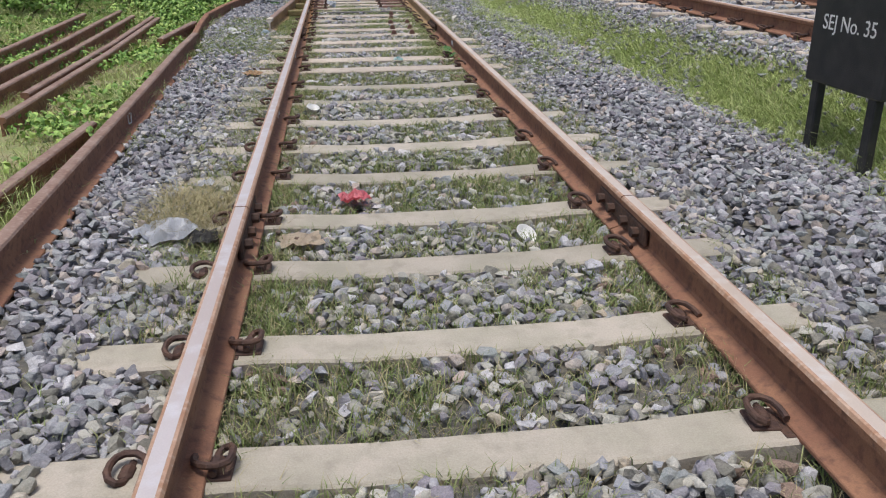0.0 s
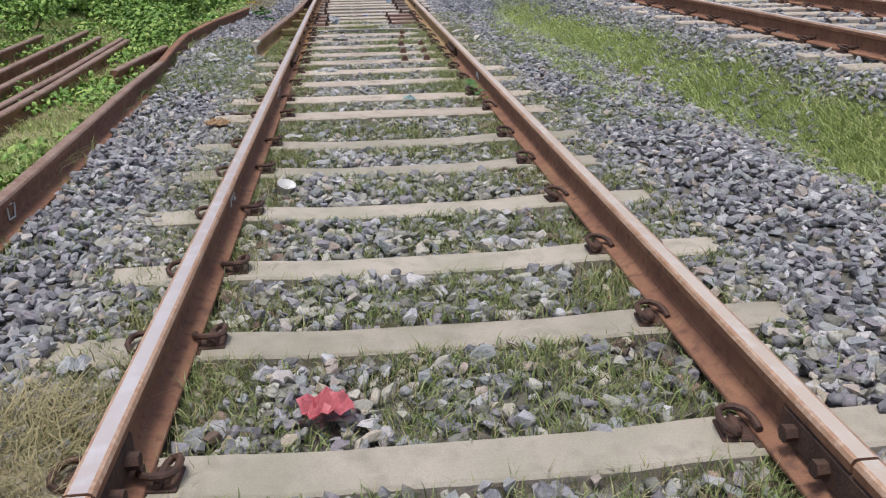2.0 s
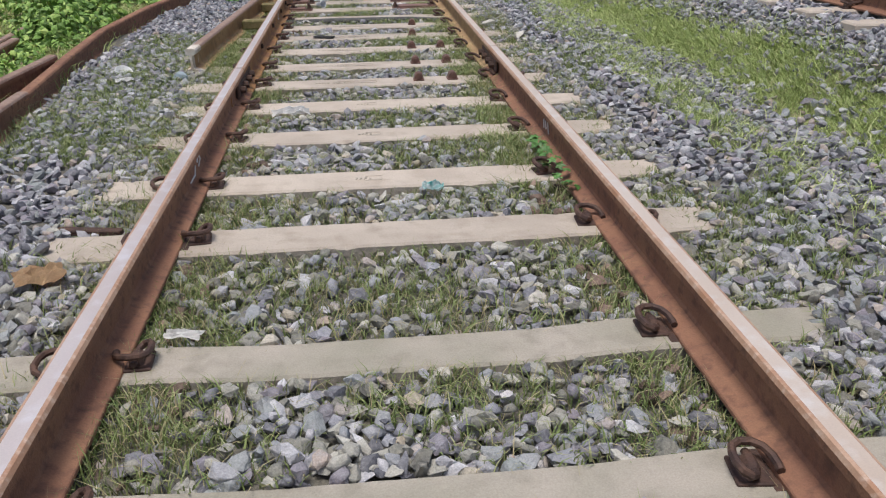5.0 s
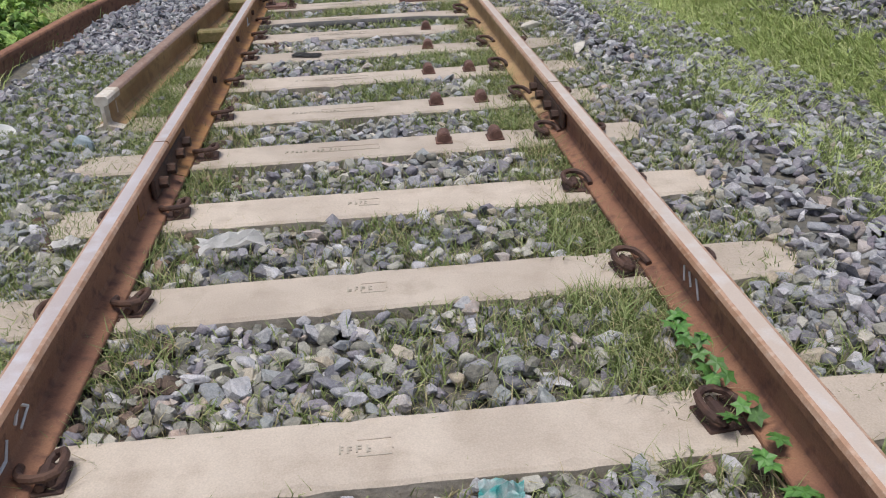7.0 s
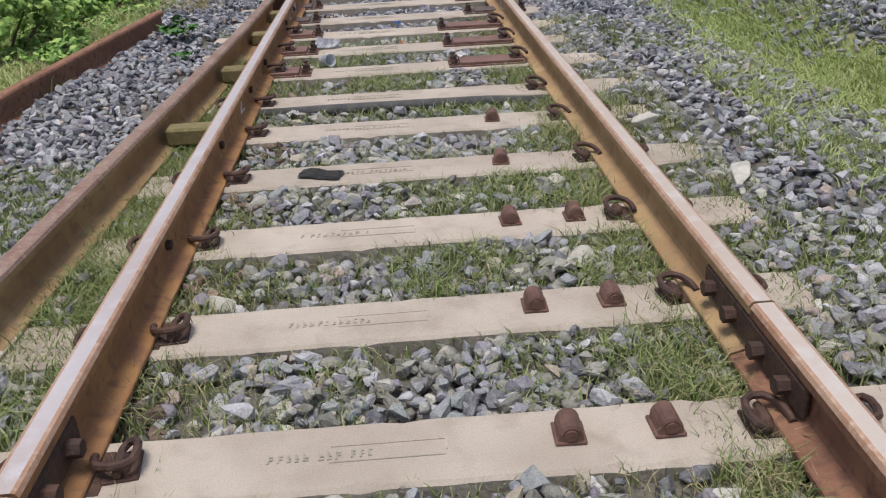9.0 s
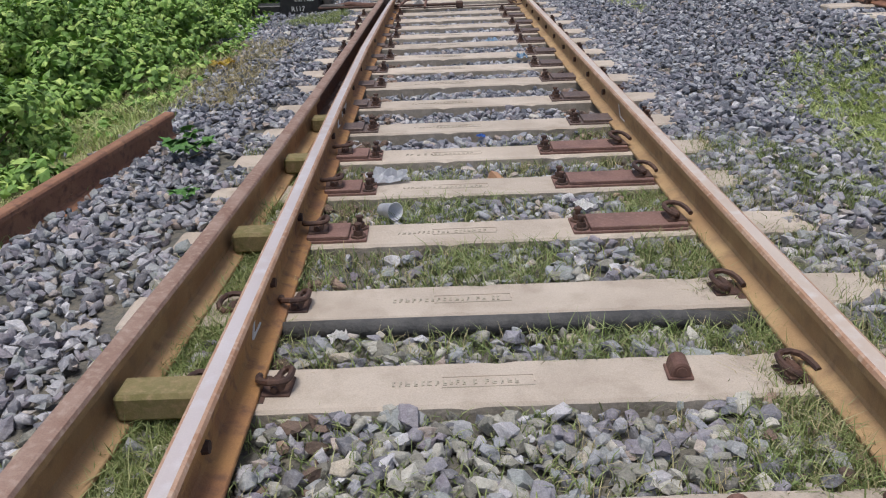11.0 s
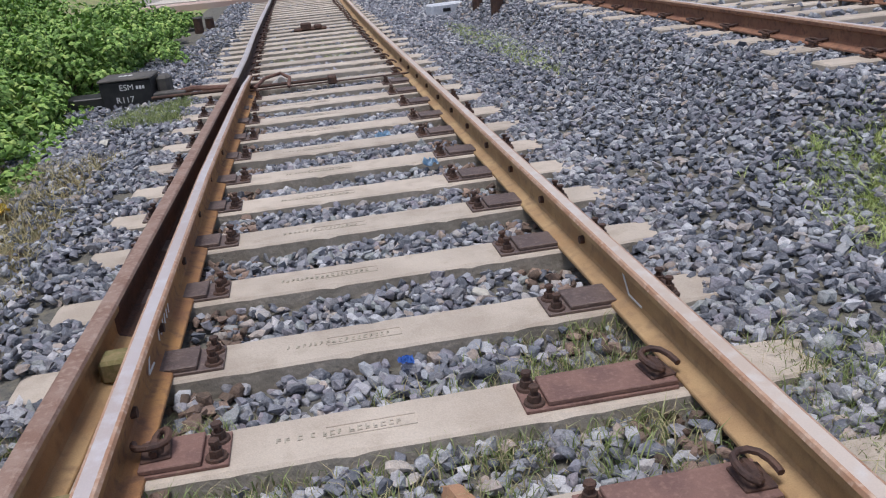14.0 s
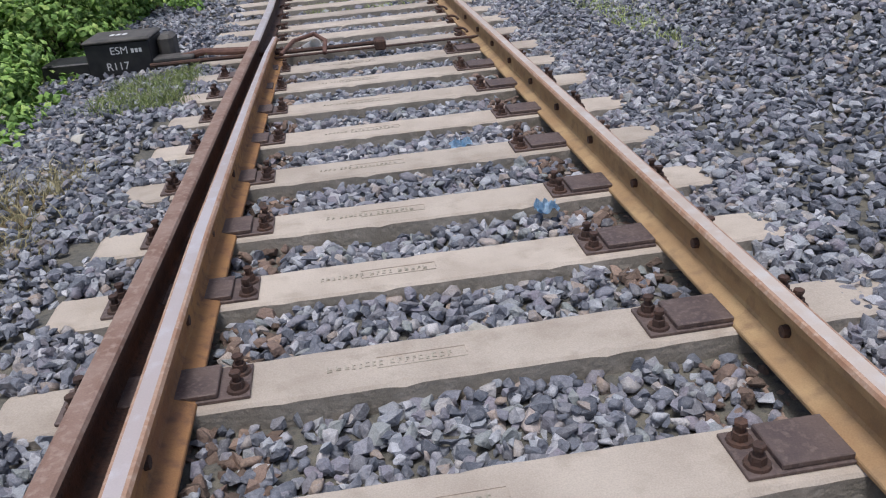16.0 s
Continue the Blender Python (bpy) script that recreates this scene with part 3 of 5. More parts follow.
block(bm, 0.26, 0.38, 0.06, 0.26, 0.02, 0.21, 0.03)
part("motor_cover", bm, M_LID, box)
bm = bmesh.new()
block(bm, 0.25, 0.54, -0.10, 0.055, 0.045, 0.075, 0.008)
part("side_plate", bm, M_LID, box)
bm = bmesh.new()
block(bm, 0.25, 0.52, -0.09, 0.05, -0.04, 0.045, 0.008)
part("base_frame", bm, M_BLACK, box)
bm = bmesh.new()
sweep(bm, [(0.44, -0.02, 0.05), (0.6, 0.0, 0.075), (0.75, 0.0, 0.06), (0.95, 0.0, 0.05)], 0.026, 8)
part("drive_rod", bm, M_LUG, box)
bm = bmesh.new()
sweep(bm, [(0.50, 0.10, 0.03), (0.66, 0.14, 0.05), (0.85, 0.14, 0.04), (1.02, 0.12, 0.03)], 0.018, 8)
part("detector_rod", bm, M_IRON, box)
tagged(box, "black painted point machine box with white lettering", "point machine")


def lettering(parent, text, size, m, material=M_WHITE):
    cu = bpy.data.curves.new("lettering", "FONT")
    cu.body, cu.size, cu.extrude = text, size, 0.001
    cu.align_x, cu.align_y = "CENTER", "CENTER"
    tmp = bpy.data.objects.new("lettering", cu)
    scene.collection.objects.link(tmp)
    me = bpy.data.meshes.new_from_object(tmp.evaluated_get(bpy.context.evaluated_depsgraph_get()))
    bpy.data.objects.remove(tmp)
    me.materials.clear()
    me.materials.append(material)
    ob = new("lettering", me)
    ob.parent = parent
    ob.matrix_basis = m
    ob["label"] = "white painted lettering"
    return ob


lettering(box, "ESM", 0.075, pose(0.03, -0.1015, 0.155, 90))
lettering(box, "R117", 0.078, pose(0.0, -0.1015, 0.045, 90))
bm = bmesh.new()
for i in range(3):
    block(bm, 0.115 + 0.028 * i, 0.135 + 0.028 * i, -0.1025, -0.1005, 0.135, 0.165, 0)
part("small_marks", bm, M_WHITE, box)
bm = bmesh.new()
for i in range(3):
    block(bm, -0.06 + 0.045 * i, -0.03 + 0.045 * i, 0.05, 0.11, 0.2402, 0.242, 0)
part("lid_marks", bm, M_WHITE, box)

# ---- the black sign board on two legs ----
sign = base("track_sign", pose(2.7, 4.29, -0.1))
for y in (-0.31, 0.30):
    bm = bmesh.new()
    block(bm, -0.03, 0.03, y - 0.04, y + 0.04, -0.1, 0.50, 0.008)
    part("leg", bm, M_BLACK, sign)
bm = bmesh.new()
block(bm, -0.05, 0.05, -0.40, 0.40, 0.46, 1.12, 0.012)
part("board", bm, M_BLACK, sign)
lettering(sign, "SEJ No. 35", 0.13, pose(-0.052, 0.0, 0.84, 90, 0, -90))
tagged(sign, "black painted board on two legs with white lettering", "sign")

# ---- the neighbouring track on its higher bank ----
for x in (3.50, 5.31):
    rail("far_rail", [(x + 0.30, -8, 0.37), (x + 0.12, 9, 0.37), (x - 0.08, 22, 0.37), (x - 0.1, 36, 0.37), (x, 60, 0.37)], M_RUST, "brown rusted rail of the neighbouring track", group="rails of the neighbouring track")
bm = bmesh.new()
block(bm, -1.36, 1.36, -0.11, 0.11, -0.18, 0.0, 0.012, 0.01)
FAR_SLEEPER = mesh_of("concrete_sleeper", bm, M_CONC)
for i in range(62):
    ob = new("concrete_sleeper", FAR_SLEEPER)
    ob.matrix_basis = pose(4.405 + np.interp(4 + 0.61 * i, [-8, 9, 22, 36], [0.30, 0.12, -0.08, -0.1]), 4 + 0.61 * i, 0.37)
    tagged(ob, "pale concrete sleeper under the neighbouring track", "sleeper", "sleepers of the neighbouring track")
    for x in (-0.95, 0.95 - 1.75 - 0.15, 0.80, 0.95):
        share("spring_clip", CLIP, ob, pose(x, 0, 0, 0, 0, 180 if x in (-0.95, 0.80) else 0))

# ---- discarded rails on the left ----
first_old = rail("old_rail", [(-1.66, -3, 0.0), (-1.76, 2, 0.0), (-1.92, 6, 0.0), (-2.05, 8.5, -0.01), (-2.11, 9.9, -0.03)], M_RUST, "rusted discarded rail lying along ballast edge", top=M_DULLTOP, group="discarded rails")
rail("old_rail", [(-2.13, 9.95, -0.05), (-2.24, 11.2, -0.05), (-2.32, 12.4, -0.05), (-2.24, 13.7, -0.04), (-2.07, 14.95, -0.03), (-1.94, 16.0, -0.03)], M_RUST, "rusted discarded rail half buried in grass", top=M_RUST, group="discarded rails")
rail("old_rail", [(-2.42, 9.4, -0.03), (-2.36, 10.2, -0.02), (-2.28, 11.0, -0.01)], M_RUST, "short rusted rail piece lying in grass", top=M_DULLTOP, group="discarded rails")
rail("old_rail", [(-2.17, 1.0, -0.06), (-2.13, 3.6, -0.06), (-2.10, 5.3, -0.07)], M_RUST, "rusted rail lying beside another in weeds", top=M_DULLTOP, group="discarded rails")
for x0, y0, x1, y1, z in ((-2.80, 5.6, -2.98, 12.2, -0.09), (-2.97, 6.6, -3.14, 12.9, -0.10), (-3.22, 5.2, -3.42, 12.6, -0.09), (-3.50, 6.2, -3.74, 13.2, -0.07), (-3.84, 5.9, -4.05, 12.4, -0.03)):
    rail("old_rail", [(x0, y0, z), (0.5 * (x0 + x1) + 0.03, 0.5 * (y0 + y1), z), (x1, y1, z + 0.02)], M_RUST, "rusted discarded rail in a low overgrown pile", top=M_DULLTOP, group="discarded rails")
strokes(first_old, -1.882, [(5.40, 0.05, 5.40, 0.11), (5.40, 0.05, 5.47, 0.045), (5.47, 0.045, 5.49, 0.11), (5.43, 0.115, 5.46, 0.115)])
for x, y, a in ((-1.30, 9.1, 80), (-1.24, 7.95, 84), (-1.22, 9.75, 25)):
    bm = bmesh.new()
    block(bm, -0.02, 0.02, -0.17, 0.17, 0.0, 0.025, 0.004)
    tagged(part("iron_strip", bm, M_IRON, at=pose(x, y, -0.015, 2, 0, a)), "dark rusted iron strip lying on ballast", "iron strip")

bm = bmesh.new()
sweep(bm, [(-0.80, 0.02, -0.01), (-0.4, 0.0, 0.0), (0.1, -0.005, 0.0), (0.45, 0.0, -0.004), (0.84, 0.004, -0.03)], 0.033, 10)
tagged(part("black_pipe", bm, M_TAR, at=pose(0, 13.352, -0.008), smooth=True), "black plastic pipe lying against a concrete sleeper", "pipe")

# ---- the crossing and road far ahead ----
bm = bmesh.new()
block(bm, -4.6, 14, 37.3, 37.9, -0.2, 0.14, 0.03)
tagged(part("crossing_kerb", bm, mat("pale_crossing_concrete", 0.9, 0, (0.55, 0.45, 0.40), (0.50, 0.34, 0.29), 0.7, None, 30, 0.3, 0.2, 40)), "pale concrete kerb of the road crossing the tracks", "kerb", kind="structure")
bm = bmesh.new()
block(bm, -30, 30, 37.9, 48, -0.2, 0.15, 0.02)
tagged(part("road", bm, M_ROAD), "dusty grey road crossing the tracks", "road", kind="structure")
bm = bmesh.new()
vs = [bm.verts.new(p) for p in ((-4.3, 37.9, 0.0), (-2.9, 37.9, 0.0), (-1.4, 47, 0.0), (-3.3, 47, 0.0), (-4.3, 37.9, 0.17), (-2.9, 37.9, 0.17), (-1.4, 47, 0.17), (-3.3, 47, 0.17))]
for q in ((4, 5, 6, 7), (0, 1, 5, 4), (1, 2, 6, 5), (2, 3, 7, 6), (3, 0, 4, 7)):
    bm.faces.new([vs[i] for i in q])
tagged(part("pavement", bm, mat("pale_path", 0.9, 0, (0.58, 0.53, 0.46), (0.50, 0.45, 0.39), 2.0)), "pale concrete path leaving the crossing", "path", kind="structure")
for x, y, s in ((-1.5, 43.0, 1.2), (0.2, 46.0, 1.0)):
    bm = bmesh.new()
    block(bm, -0.5 * s, 0.5 * s, -0.15, 0.15, 0.13, 0.75, 0.03)
    tagged(part("crossing_block", bm, M_PINKWALL, at=pose(x, y, 0)), "faded red painted concrete block beside the crossing", "block")

# ---- fixtures on the bank ----
pipe = base("cable_duct", pose(2.72, 28.2, -0.05, 0, 0, 18))
for x0, x1 in ((-0.66, -0.02), (0.0, 0.74)):
    bm = bmesh.new()
    block(bm, x0, x1, -0.14, 0.14, 0.02, 0.24, 0.03)
    part("duct_length", bm, M_PALE, pipe)
bm = bmesh.new()
block(bm, -0.45, -0.30, -0.145, -0.14, 0.10, 0.16, 0)
part("slot", bm, M_BLACK, pipe)
tagged(pipe, "pale grey plastic cable duct lying on ballast", "duct")


def stub(x, y, r, h, z, label):
    ob = base("marker_stub", pose(x, y, z))
    bm = bmesh.new()
    bmesh.ops.create_cone(bm, cap_ends=True, segments=16, radius1=r, radius2=r * 0.97, depth=h, matrix=pose(0, 0, h / 2))
    part("post", bm, M_IRON, ob)
    bm = bmesh.new()
    bmesh.ops.create_cone(bm, cap_ends=True, segments=16, radius1=r * 1.08, radius2=r * 0.9, depth=0.03, matrix=pose(0, 0, h + 0.015))
    part("cap", bm, M_LID, ob)
    tagged(ob, label, "post", "short posts")


stub(2.78, 25.7, 0.10, 0.30, ground_z(2.78, 25.7) - 0.03, "short dark round post beside the cable duct")
stub(2.74, 26.9, 0.09, 0.34, ground_z(2.74, 26.9) - 0.03, "short dark round post beside the cable duct")
stub(-2.02, 29.6, 0.085, 0.30, -0.05, "short dark post at the foot of shrubs")
stub(-1.84, 29.9, 0.085, 0.26, -0.05, "short dark post at the foot of shrubs")
pole = base("thin_pole", pose(2.62, 29.6, ground_z(2.62, 29.6)))
bm = bmesh.new()
sweep(bm, [(0, 0, -0.1), (0, 0, 1.4), (0, 0, 3.0)], 0.05, 10)
part("shaft", bm, M_LID, pole)
bm = bmesh.new()
block(bm, -0.14, 0.14, -0.14, 0.14, -0.2, 0.5, 0.02, 0.03)
part("footing", bm, M_CONC_OLD, pole)
tagged(pole, "thin grey pole on a small concrete footing", "pole")
clampy = base("track_device", pose(0.0, 27.7, 0.0))
for i, (x0, x1, z1) in enumerate(((-0.28, 0.28, 0.05), (-0.16, 0.02, 0.13), (0.06, 0.2, 0.09))):
    bm = bmesh.new()
    block(bm, x0, x1, -0.09, 0.09, 0.0, z1, 0.02)
    part("casting", bm, M_IRON, clampy)
tagged(clampy, "dark rusted casting bolted across a sleeper", "casting")

# ---- litter ----
def sheet(name, w, d, h, material, m, label, seed, n=9, category="litter"):
    """A crumpled sheet with thickness."""
    rnd = random.Random(seed)
    bm = bmesh.new()
    top = []
    for i in range(n):
        row = []
        for j in range(n):
            u, v = i / (n - 1) - 0.5, j / (n - 1) - 0.5
            edge = 1 - 0.22 * abs(noise.noise((u * 5 + seed, v * 5, 3.1)))
            z = h * (0.55 + 0.9 * noise.noise((u * 4 + seed * 1.7, v * 4 - seed, 0.3))) * (1 - 1.5 * max(abs(u), abs(v)) ** 2)
            row.append(bm.verts.new((w * u * edge, d * v * edge, max(0.002, z) + rnd.uniform(0, 0.003))))
        top.append(row)
    fs = []
    for i in range(n - 1):
        for j in range(n - 1):
            fs.append(bm.faces.new((top[i][j], top[i + 1][j], top[i + 1][j + 1], top[i][j + 1])))
    bmesh.ops.solidify(bm, geom=fs, thickness=0.002)
    ob = part(name, bm, material, at=m)
    return tagged(ob, label, category)


sheet("pink_wrapper", 0.15, 0.13, 0.07, M_PINK, pose(-0.36, 3.62, -0.005, 0, 0, 20), "crumpled pink plastic wrapper lying on ballast", 1)
sheet("paper_scrap", 0.20, 0.17, 0.04, M_PAPER, pose(-0.62, 3.06, -0.005, 0, 0, 10), "crumpled buff paper scrap lying on ballast", 2)
sheet("plastic_bag", 0.26, 0.24, 0.10, M_PALE, pose(-1.24, 3.2, 0.005, 0, 0, 40), "crumpled pale plastic bag on ballast", 3)
sheet("black_bag", 0.14, 0.16, 0.06, M_TAR, pose(-1.06, 3.14, -0.005, 0, 0, 10), "crumpled black plastic bag beside rail", 4)
sheet("plastic_scrap", 0.09, 0.10, 0.04, M_PALE, pose(-1.16, 3.95, 0.015, 0, 0, 0), "pale bluish plastic scrap on ballast", 5)
sheet("cardboard_scrap", 0.17, 0.14, 0.05, mat("tan_cardboard", 0.85, 0, (0.55, 0.38, 0.22), (0.47, 0.31, 0.18), 20), pose(-1.22, 7.45, 0.025, 0, 0, 25), "folded tan cardboard scrap on ballast", 6)
sheet("paper_scrap", 0.13, 0.07, 0.03, M_WHITE, pose(-1.70, 10.6, 0.035, 0, 0, 12), "white paper scrap on the mossy ballast", 7)
sheet("paper_scrap", 0.12, 0.05, 0.02, M_WHITE, pose(-0.66, 7.0, 0.02, 0, 0, -14), "small white paper strip beside a sleeper", 8)
sheet("white_wrapper", 0.22, 0.09, 0.06, M_WHITE, pose(-0.50, 9.43, 0.05, 0, 0, 12), "white crumpled wrapper lying on ballast", 9)
sheet("teal_wrapper", 0.10, 0.07, 0.045, M_TEAL, pose(0.20, 8.22, 0.005, 0, 0, -8), "teal and white wrapper beside a sleeper", 10)
sheet("rubber_mat", 0.20, 0.11, 0.02, M_TAR, pose(-0.39, 12.33, 0.004, 0, 0, -18), "torn black rubber pad lying on a sleeper", 11, 7)
sheet("blue_wrapper", 0.10, 0.09, 0.07, M_BLUE, pose(0.50, 18.19, -0.01, 0, 0, 0), "crumpled pale blue plastic wrapper on ballast", 12)
sheet("plastic_scrap", 0.12, 0.10, 0.05, M_BLUE, pose(0.30, 19.2, -0.02, 0, 0, 0), "pale blue plastic scrap on ballast", 13)
sheet("plastic_bag", 0.22, 0.14, 0.08, M_PALE, pose(-0.52, 14.88, 0.0, 0, 0, 12), "crumpled pale plastic bag beside base plate", 14)
sheet("paper_scrap", 0.07, 0.11, 0.025, M_WHITE, pose(0.40, 14.42, 0.0, 0, 0, 30), "curled white paper scrap on ballast", 15)
sheet("teal_wrapper", 0.06, 0.05, 0.03, mat("bright_blue_plastic", 0.4, 0, (0.05, 0.14, 0.55), (0.07, 0.2, 0.6), 30), pose(0.0, 15.72, -0.02), "small bright blue plastic cap on ballast", 16)


sheet("yellow_wrapper", 0.22, 0.16, 0.08, mat("yellow_plastic", 0.5, 0, (0.62, 0.46, 0.05), (0.50, 0.36, 0.05), 20.0), pose(-2.14, 18.2, 0.02, 0, 0, 25), "crumpled yellow plastic wrapper at the verge", 17)
sheet("paper_scrap", 0.07, 0.06, 0.03, M_WHITE, pose(-0.60, 13.26, 0.005, 0, 0, 20), "small white paper scrap beside a black pipe", 18)
sheet("paper_scrap", 0.10, 0.07, 0.03, M_WHITE, pose(-1.10, 9.62, 0.02, 0, 0, 40), "white paper scrap lying beside the rail", 19)


def cup(x, y, z, r, h, tilt, label, material=M_PALE):
    ob = base("plastic_cup", pose(x, y, z, tilt, 0, 40))
    bm = bmesh.new()
    prof = [(0.0, 0.0), (r * 0.75, 0.0), (r, h), (r * 1.06, h), (r * 0.97, h - 0.002), (r * 0.7, 0.006), (0.0, 0.006)]
    n = 16
    rings = [[bm.verts.new((max(rr, 1e-4) * math.cos(2 * math.pi * k / n), max(rr, 1e-4) * math.sin(2 * math.pi * k / n), zz)) for k in range(n)] for rr, zz in prof]
    for a, b in zip(rings, rings[1:]):
        for k in range(n):
            bm.faces.new((a[k], a[(k + 1) % n], b[(k + 1) % n], b[k]))
    part("cup_body", bm, material, ob, smooth=True)
    tagged(ob, label, "cup")


cup(0.40, 3.03, -0.02, 0.05, 0.03, 35, "white plastic lid lying on ballast", M_WHITE)
cup(-0.64, 5.87, -0.03, 0.048, 0.07, 20, "white foam cup stuck in ballast", M_WHITE)
cup(-0.52, 14.42, 0.02, 0.04, 0.10, 80, "pale plastic cup lying on its side")
cup(-0.52, 22.15, 0.0, 0.06, 0.12, 75, "white plastic cup under the rod", M_WHITE)
cup(-1.80, 10.95, 0.0, 0.06, 0.05, 30, "white cup lying on mossy ballast", M_WHITE)


# ---- ballast stones ----
def stone_shapes(count, seed, points=13):
    rnd = np.random.RandomState(seed)
    out = []
    for _ in range(count):
        bm = bmesh.new()
        p = rnd.normal(size=(points, 3))
        p /= np.linalg.norm(p, axis=1)[:, None]
        p *= rnd.uniform(0.80, 1.08, (points, 1)) * np.array([rnd.uniform(1.0, 1.2), rnd.uniform(0.6, 0.9), rnd.uniform(0.45, 0.75)])
        for q in p:
            bm.verts.new(q)
        hull = bmesh.ops.convex_hull(bm, input=bm.verts[:])
        bmesh.ops.delete(bm, geom=[v for v in bm.verts if not v.link_faces], context="VERTS")
        bmesh.ops.triangulate(bm, faces=bm.faces[:])
        bmesh.ops.recalc_face_normals(bm, faces=bm.faces[:])
        bm.verts.index_update()
        out.append((np.array([v.co[:] for v in bm.verts]), np.array([[v.index for v in f.verts] for f in bm.faces])))
        bm.free()
    return out


SHAPES = stone_shapes(40, 5, 15)
SHAPES_LOW = stone_shapes(40, 6, 12)


def big_mesh(name, verts, tris, material, soft=None):
    me = bpy.data.meshes.new(name)
    me.vertices.add(len(verts))
    me.vertices.foreach_set("co", verts.astype(np.float32).ravel())
    me.loops.add(tris.size)
    me.loops.foreach_set("vertex_index", tris.astype(np.int32).ravel())
    me.polygons.add(len(tris))
    me.polygons.foreach_set("loop_start", np.arange(0, tris.size, 3, dtype=np.int32))
    me.polygons.foreach_set("loop_total", np.full(len(tris), 3, dtype=np.int32))
    me.polygons.foreach_set("use_smooth", np.zeros(len(tris), dtype=bool) if soft is None else soft)
    me.update(calc_edges=True)
    me.validate()
    me.materials.append(material)
    return new(name, me)


def turns(rnd, n):
    q = rnd.normal(size=(n, 4))
    q /= np.linalg.norm(q, axis=1)[:, None]
    w, x, y, z = q.T
    return np.stack([1 - 2 * (y * y + z * z), 2 * (x * y - z * w), 2 * (x * z + y * w), 2 * (x * y + z * w), 1 - 2 * (x * x + z * z), 2 * (y * z - x * w),
                     2 * (x * z - y * w), 2 * (y * z + x * w), 1 - 2 * (x * x + y * y)], 1).reshape(n, 3, 3)


def scatter_stones(name, places, sizes, material, seed, label, shapes=SHAPES):
    rnd = np.random.RandomState(seed)
    kinds = rnd.randint(len(shapes), size=len(places))
    vs, ts, soft, at = [], [], [], 0
    for k, (v, t) in enumerate(shapes):
        sel = kinds == k
        n = int(sel.sum())
        if not n:
            continue
        m = turns(rnd, n)
        m[:, 2, :] *= 0.8
        w = np.einsum("nij,vj->nvi", m, v) * sizes[sel][:, None, None] + places[sel][:, None, :]
        vs.append(w.reshape(-1, 3))
        ts.append((t[None] + (at + np.arange(n) * len(v))[:, None, None]).reshape(-1, 3))
        soft.append(np.repeat(rnd.uniform(size=n) < 0.22, len(t)))
        at += n * len(v)
    ob = big_mesh(name, np.concatenate(vs), np.concatenate(ts), material, np.concatenate(soft))
    return tagged(ob, label, "ballast", kind="stuff")


ALL_FRONTS = np.array(FRONTS + FAR_FRONTS)


def off_sleeper(x, y, margin=0.012):
    """Whether a place is clear of sleepers, and of rails."""
    i = np.clip(np.searchsorted(ALL_FRONTS, y) - 1, 0, len(ALL_FRONTS) - 1)
    gap = y - ALL_FRONTS[i]
    width = np.where(ALL_FRONTS[i] < 7.6, 0.185, 0.23)
    nxt = ALL_FRONTS[np.clip(i + 1, 0, len(ALL_FRONTS) - 1)] - y
    return ((gap > width + margin) & (nxt > margin)) | (np.abs(x) > 1.16 + 0.2 * ((x < 0) & (y > 12.4)) + 0.14 * np.abs(np.sin(37.0 * ALL_FRONTS[i] + 2.0 * np.sign(x))))


def off_rails(x, y, margin=0.085):
    """Whether a place is clear of the rails, and of the black pipe by the sleeper."""
    stock_x = np.interp(y, [11, 13, 14.5, 16, 18, 20, 22, 24], [-1.306, -1.19, -1.11, -1.055, -1.0, -0.955, -0.9, -0.874])
    return ((y < 13.29) | (y > 13.42) | (np.abs(x) > 0.8)) & (np.abs(np.abs(x) - 0.874) > margin) & ((np.abs(x - stock_x) > margin) | (y < 10.95))


gz = np.vectorize(ground_z)


def green(x, y):
    """How overgrown the bed is, 0 to 1."""
    out = np.zeros(len(x))
    for i, (a, b) in enumerate(zip(x, y)):
        n = noise.noise((a * 1.1 + 7, b * 0.9, 2.0)) + 0.5 * noise.noise((a * 3.5, b * 3.5, 5.0))
        along = 0.66 if b < 13.2 else (0.55 if b < 15.6 else -0.30)
        rim = 0.25 * math.exp(-((abs(a) - 0.72) / 0.16) ** 2)
        out[i] = min(1.0, max(0.0, 0.5 * along + 0.75 * n + rim + (0.1 if abs(a) < 1.3 else -0.25)))
    return out


rnd = np.random.RandomState(11)


def spread(n, x0, x1, y0, y1, power=1.0):
    u = rnd.uniform(size=n) ** power
    return rnd.uniform(x0, x1, n), y0 + (y1 - y0) * u


# within the track
x, y = spread(82000, -1.38, 1.38, 0.4, 24.0)
keep = off_sleeper(x, y) & off_rails(x, y)
x, y = x[keep], y[keep]
g = green(x, y)
layer = rnd.uniform(size=len(x))
keep = layer > 0.8 * g
x, y, g = x[keep], y[keep], g[keep]
s = rnd.uniform(0.020, 0.044, len(x)) * np.where(rnd.uniform(size=len(x)) < 0.07, 1.3, 1.0)
z = gz(x, y) + rnd.uniform(-0.005, 0.036, len(x)) - 0.012 * g + np.where(y < 14.6, 0.012, 0.004)
keep = ~((y > 13.31) & (y < 13.43) & (x < 0.6))
x, y, z, s = x[keep], y[keep], z[keep], s[keep]
xu, yu = spread(5200, -0.10, 0.10, 0.6, 23.0)
xu += np.where(rnd.uniform(size=len(xu)) < 0.5, -0.874, 0.874)
ok = off_sleeper(xu, yu, 0.0)
xu, yu = xu[ok], yu[ok]
su = rnd.uniform(0.016, 0.032, len(xu))
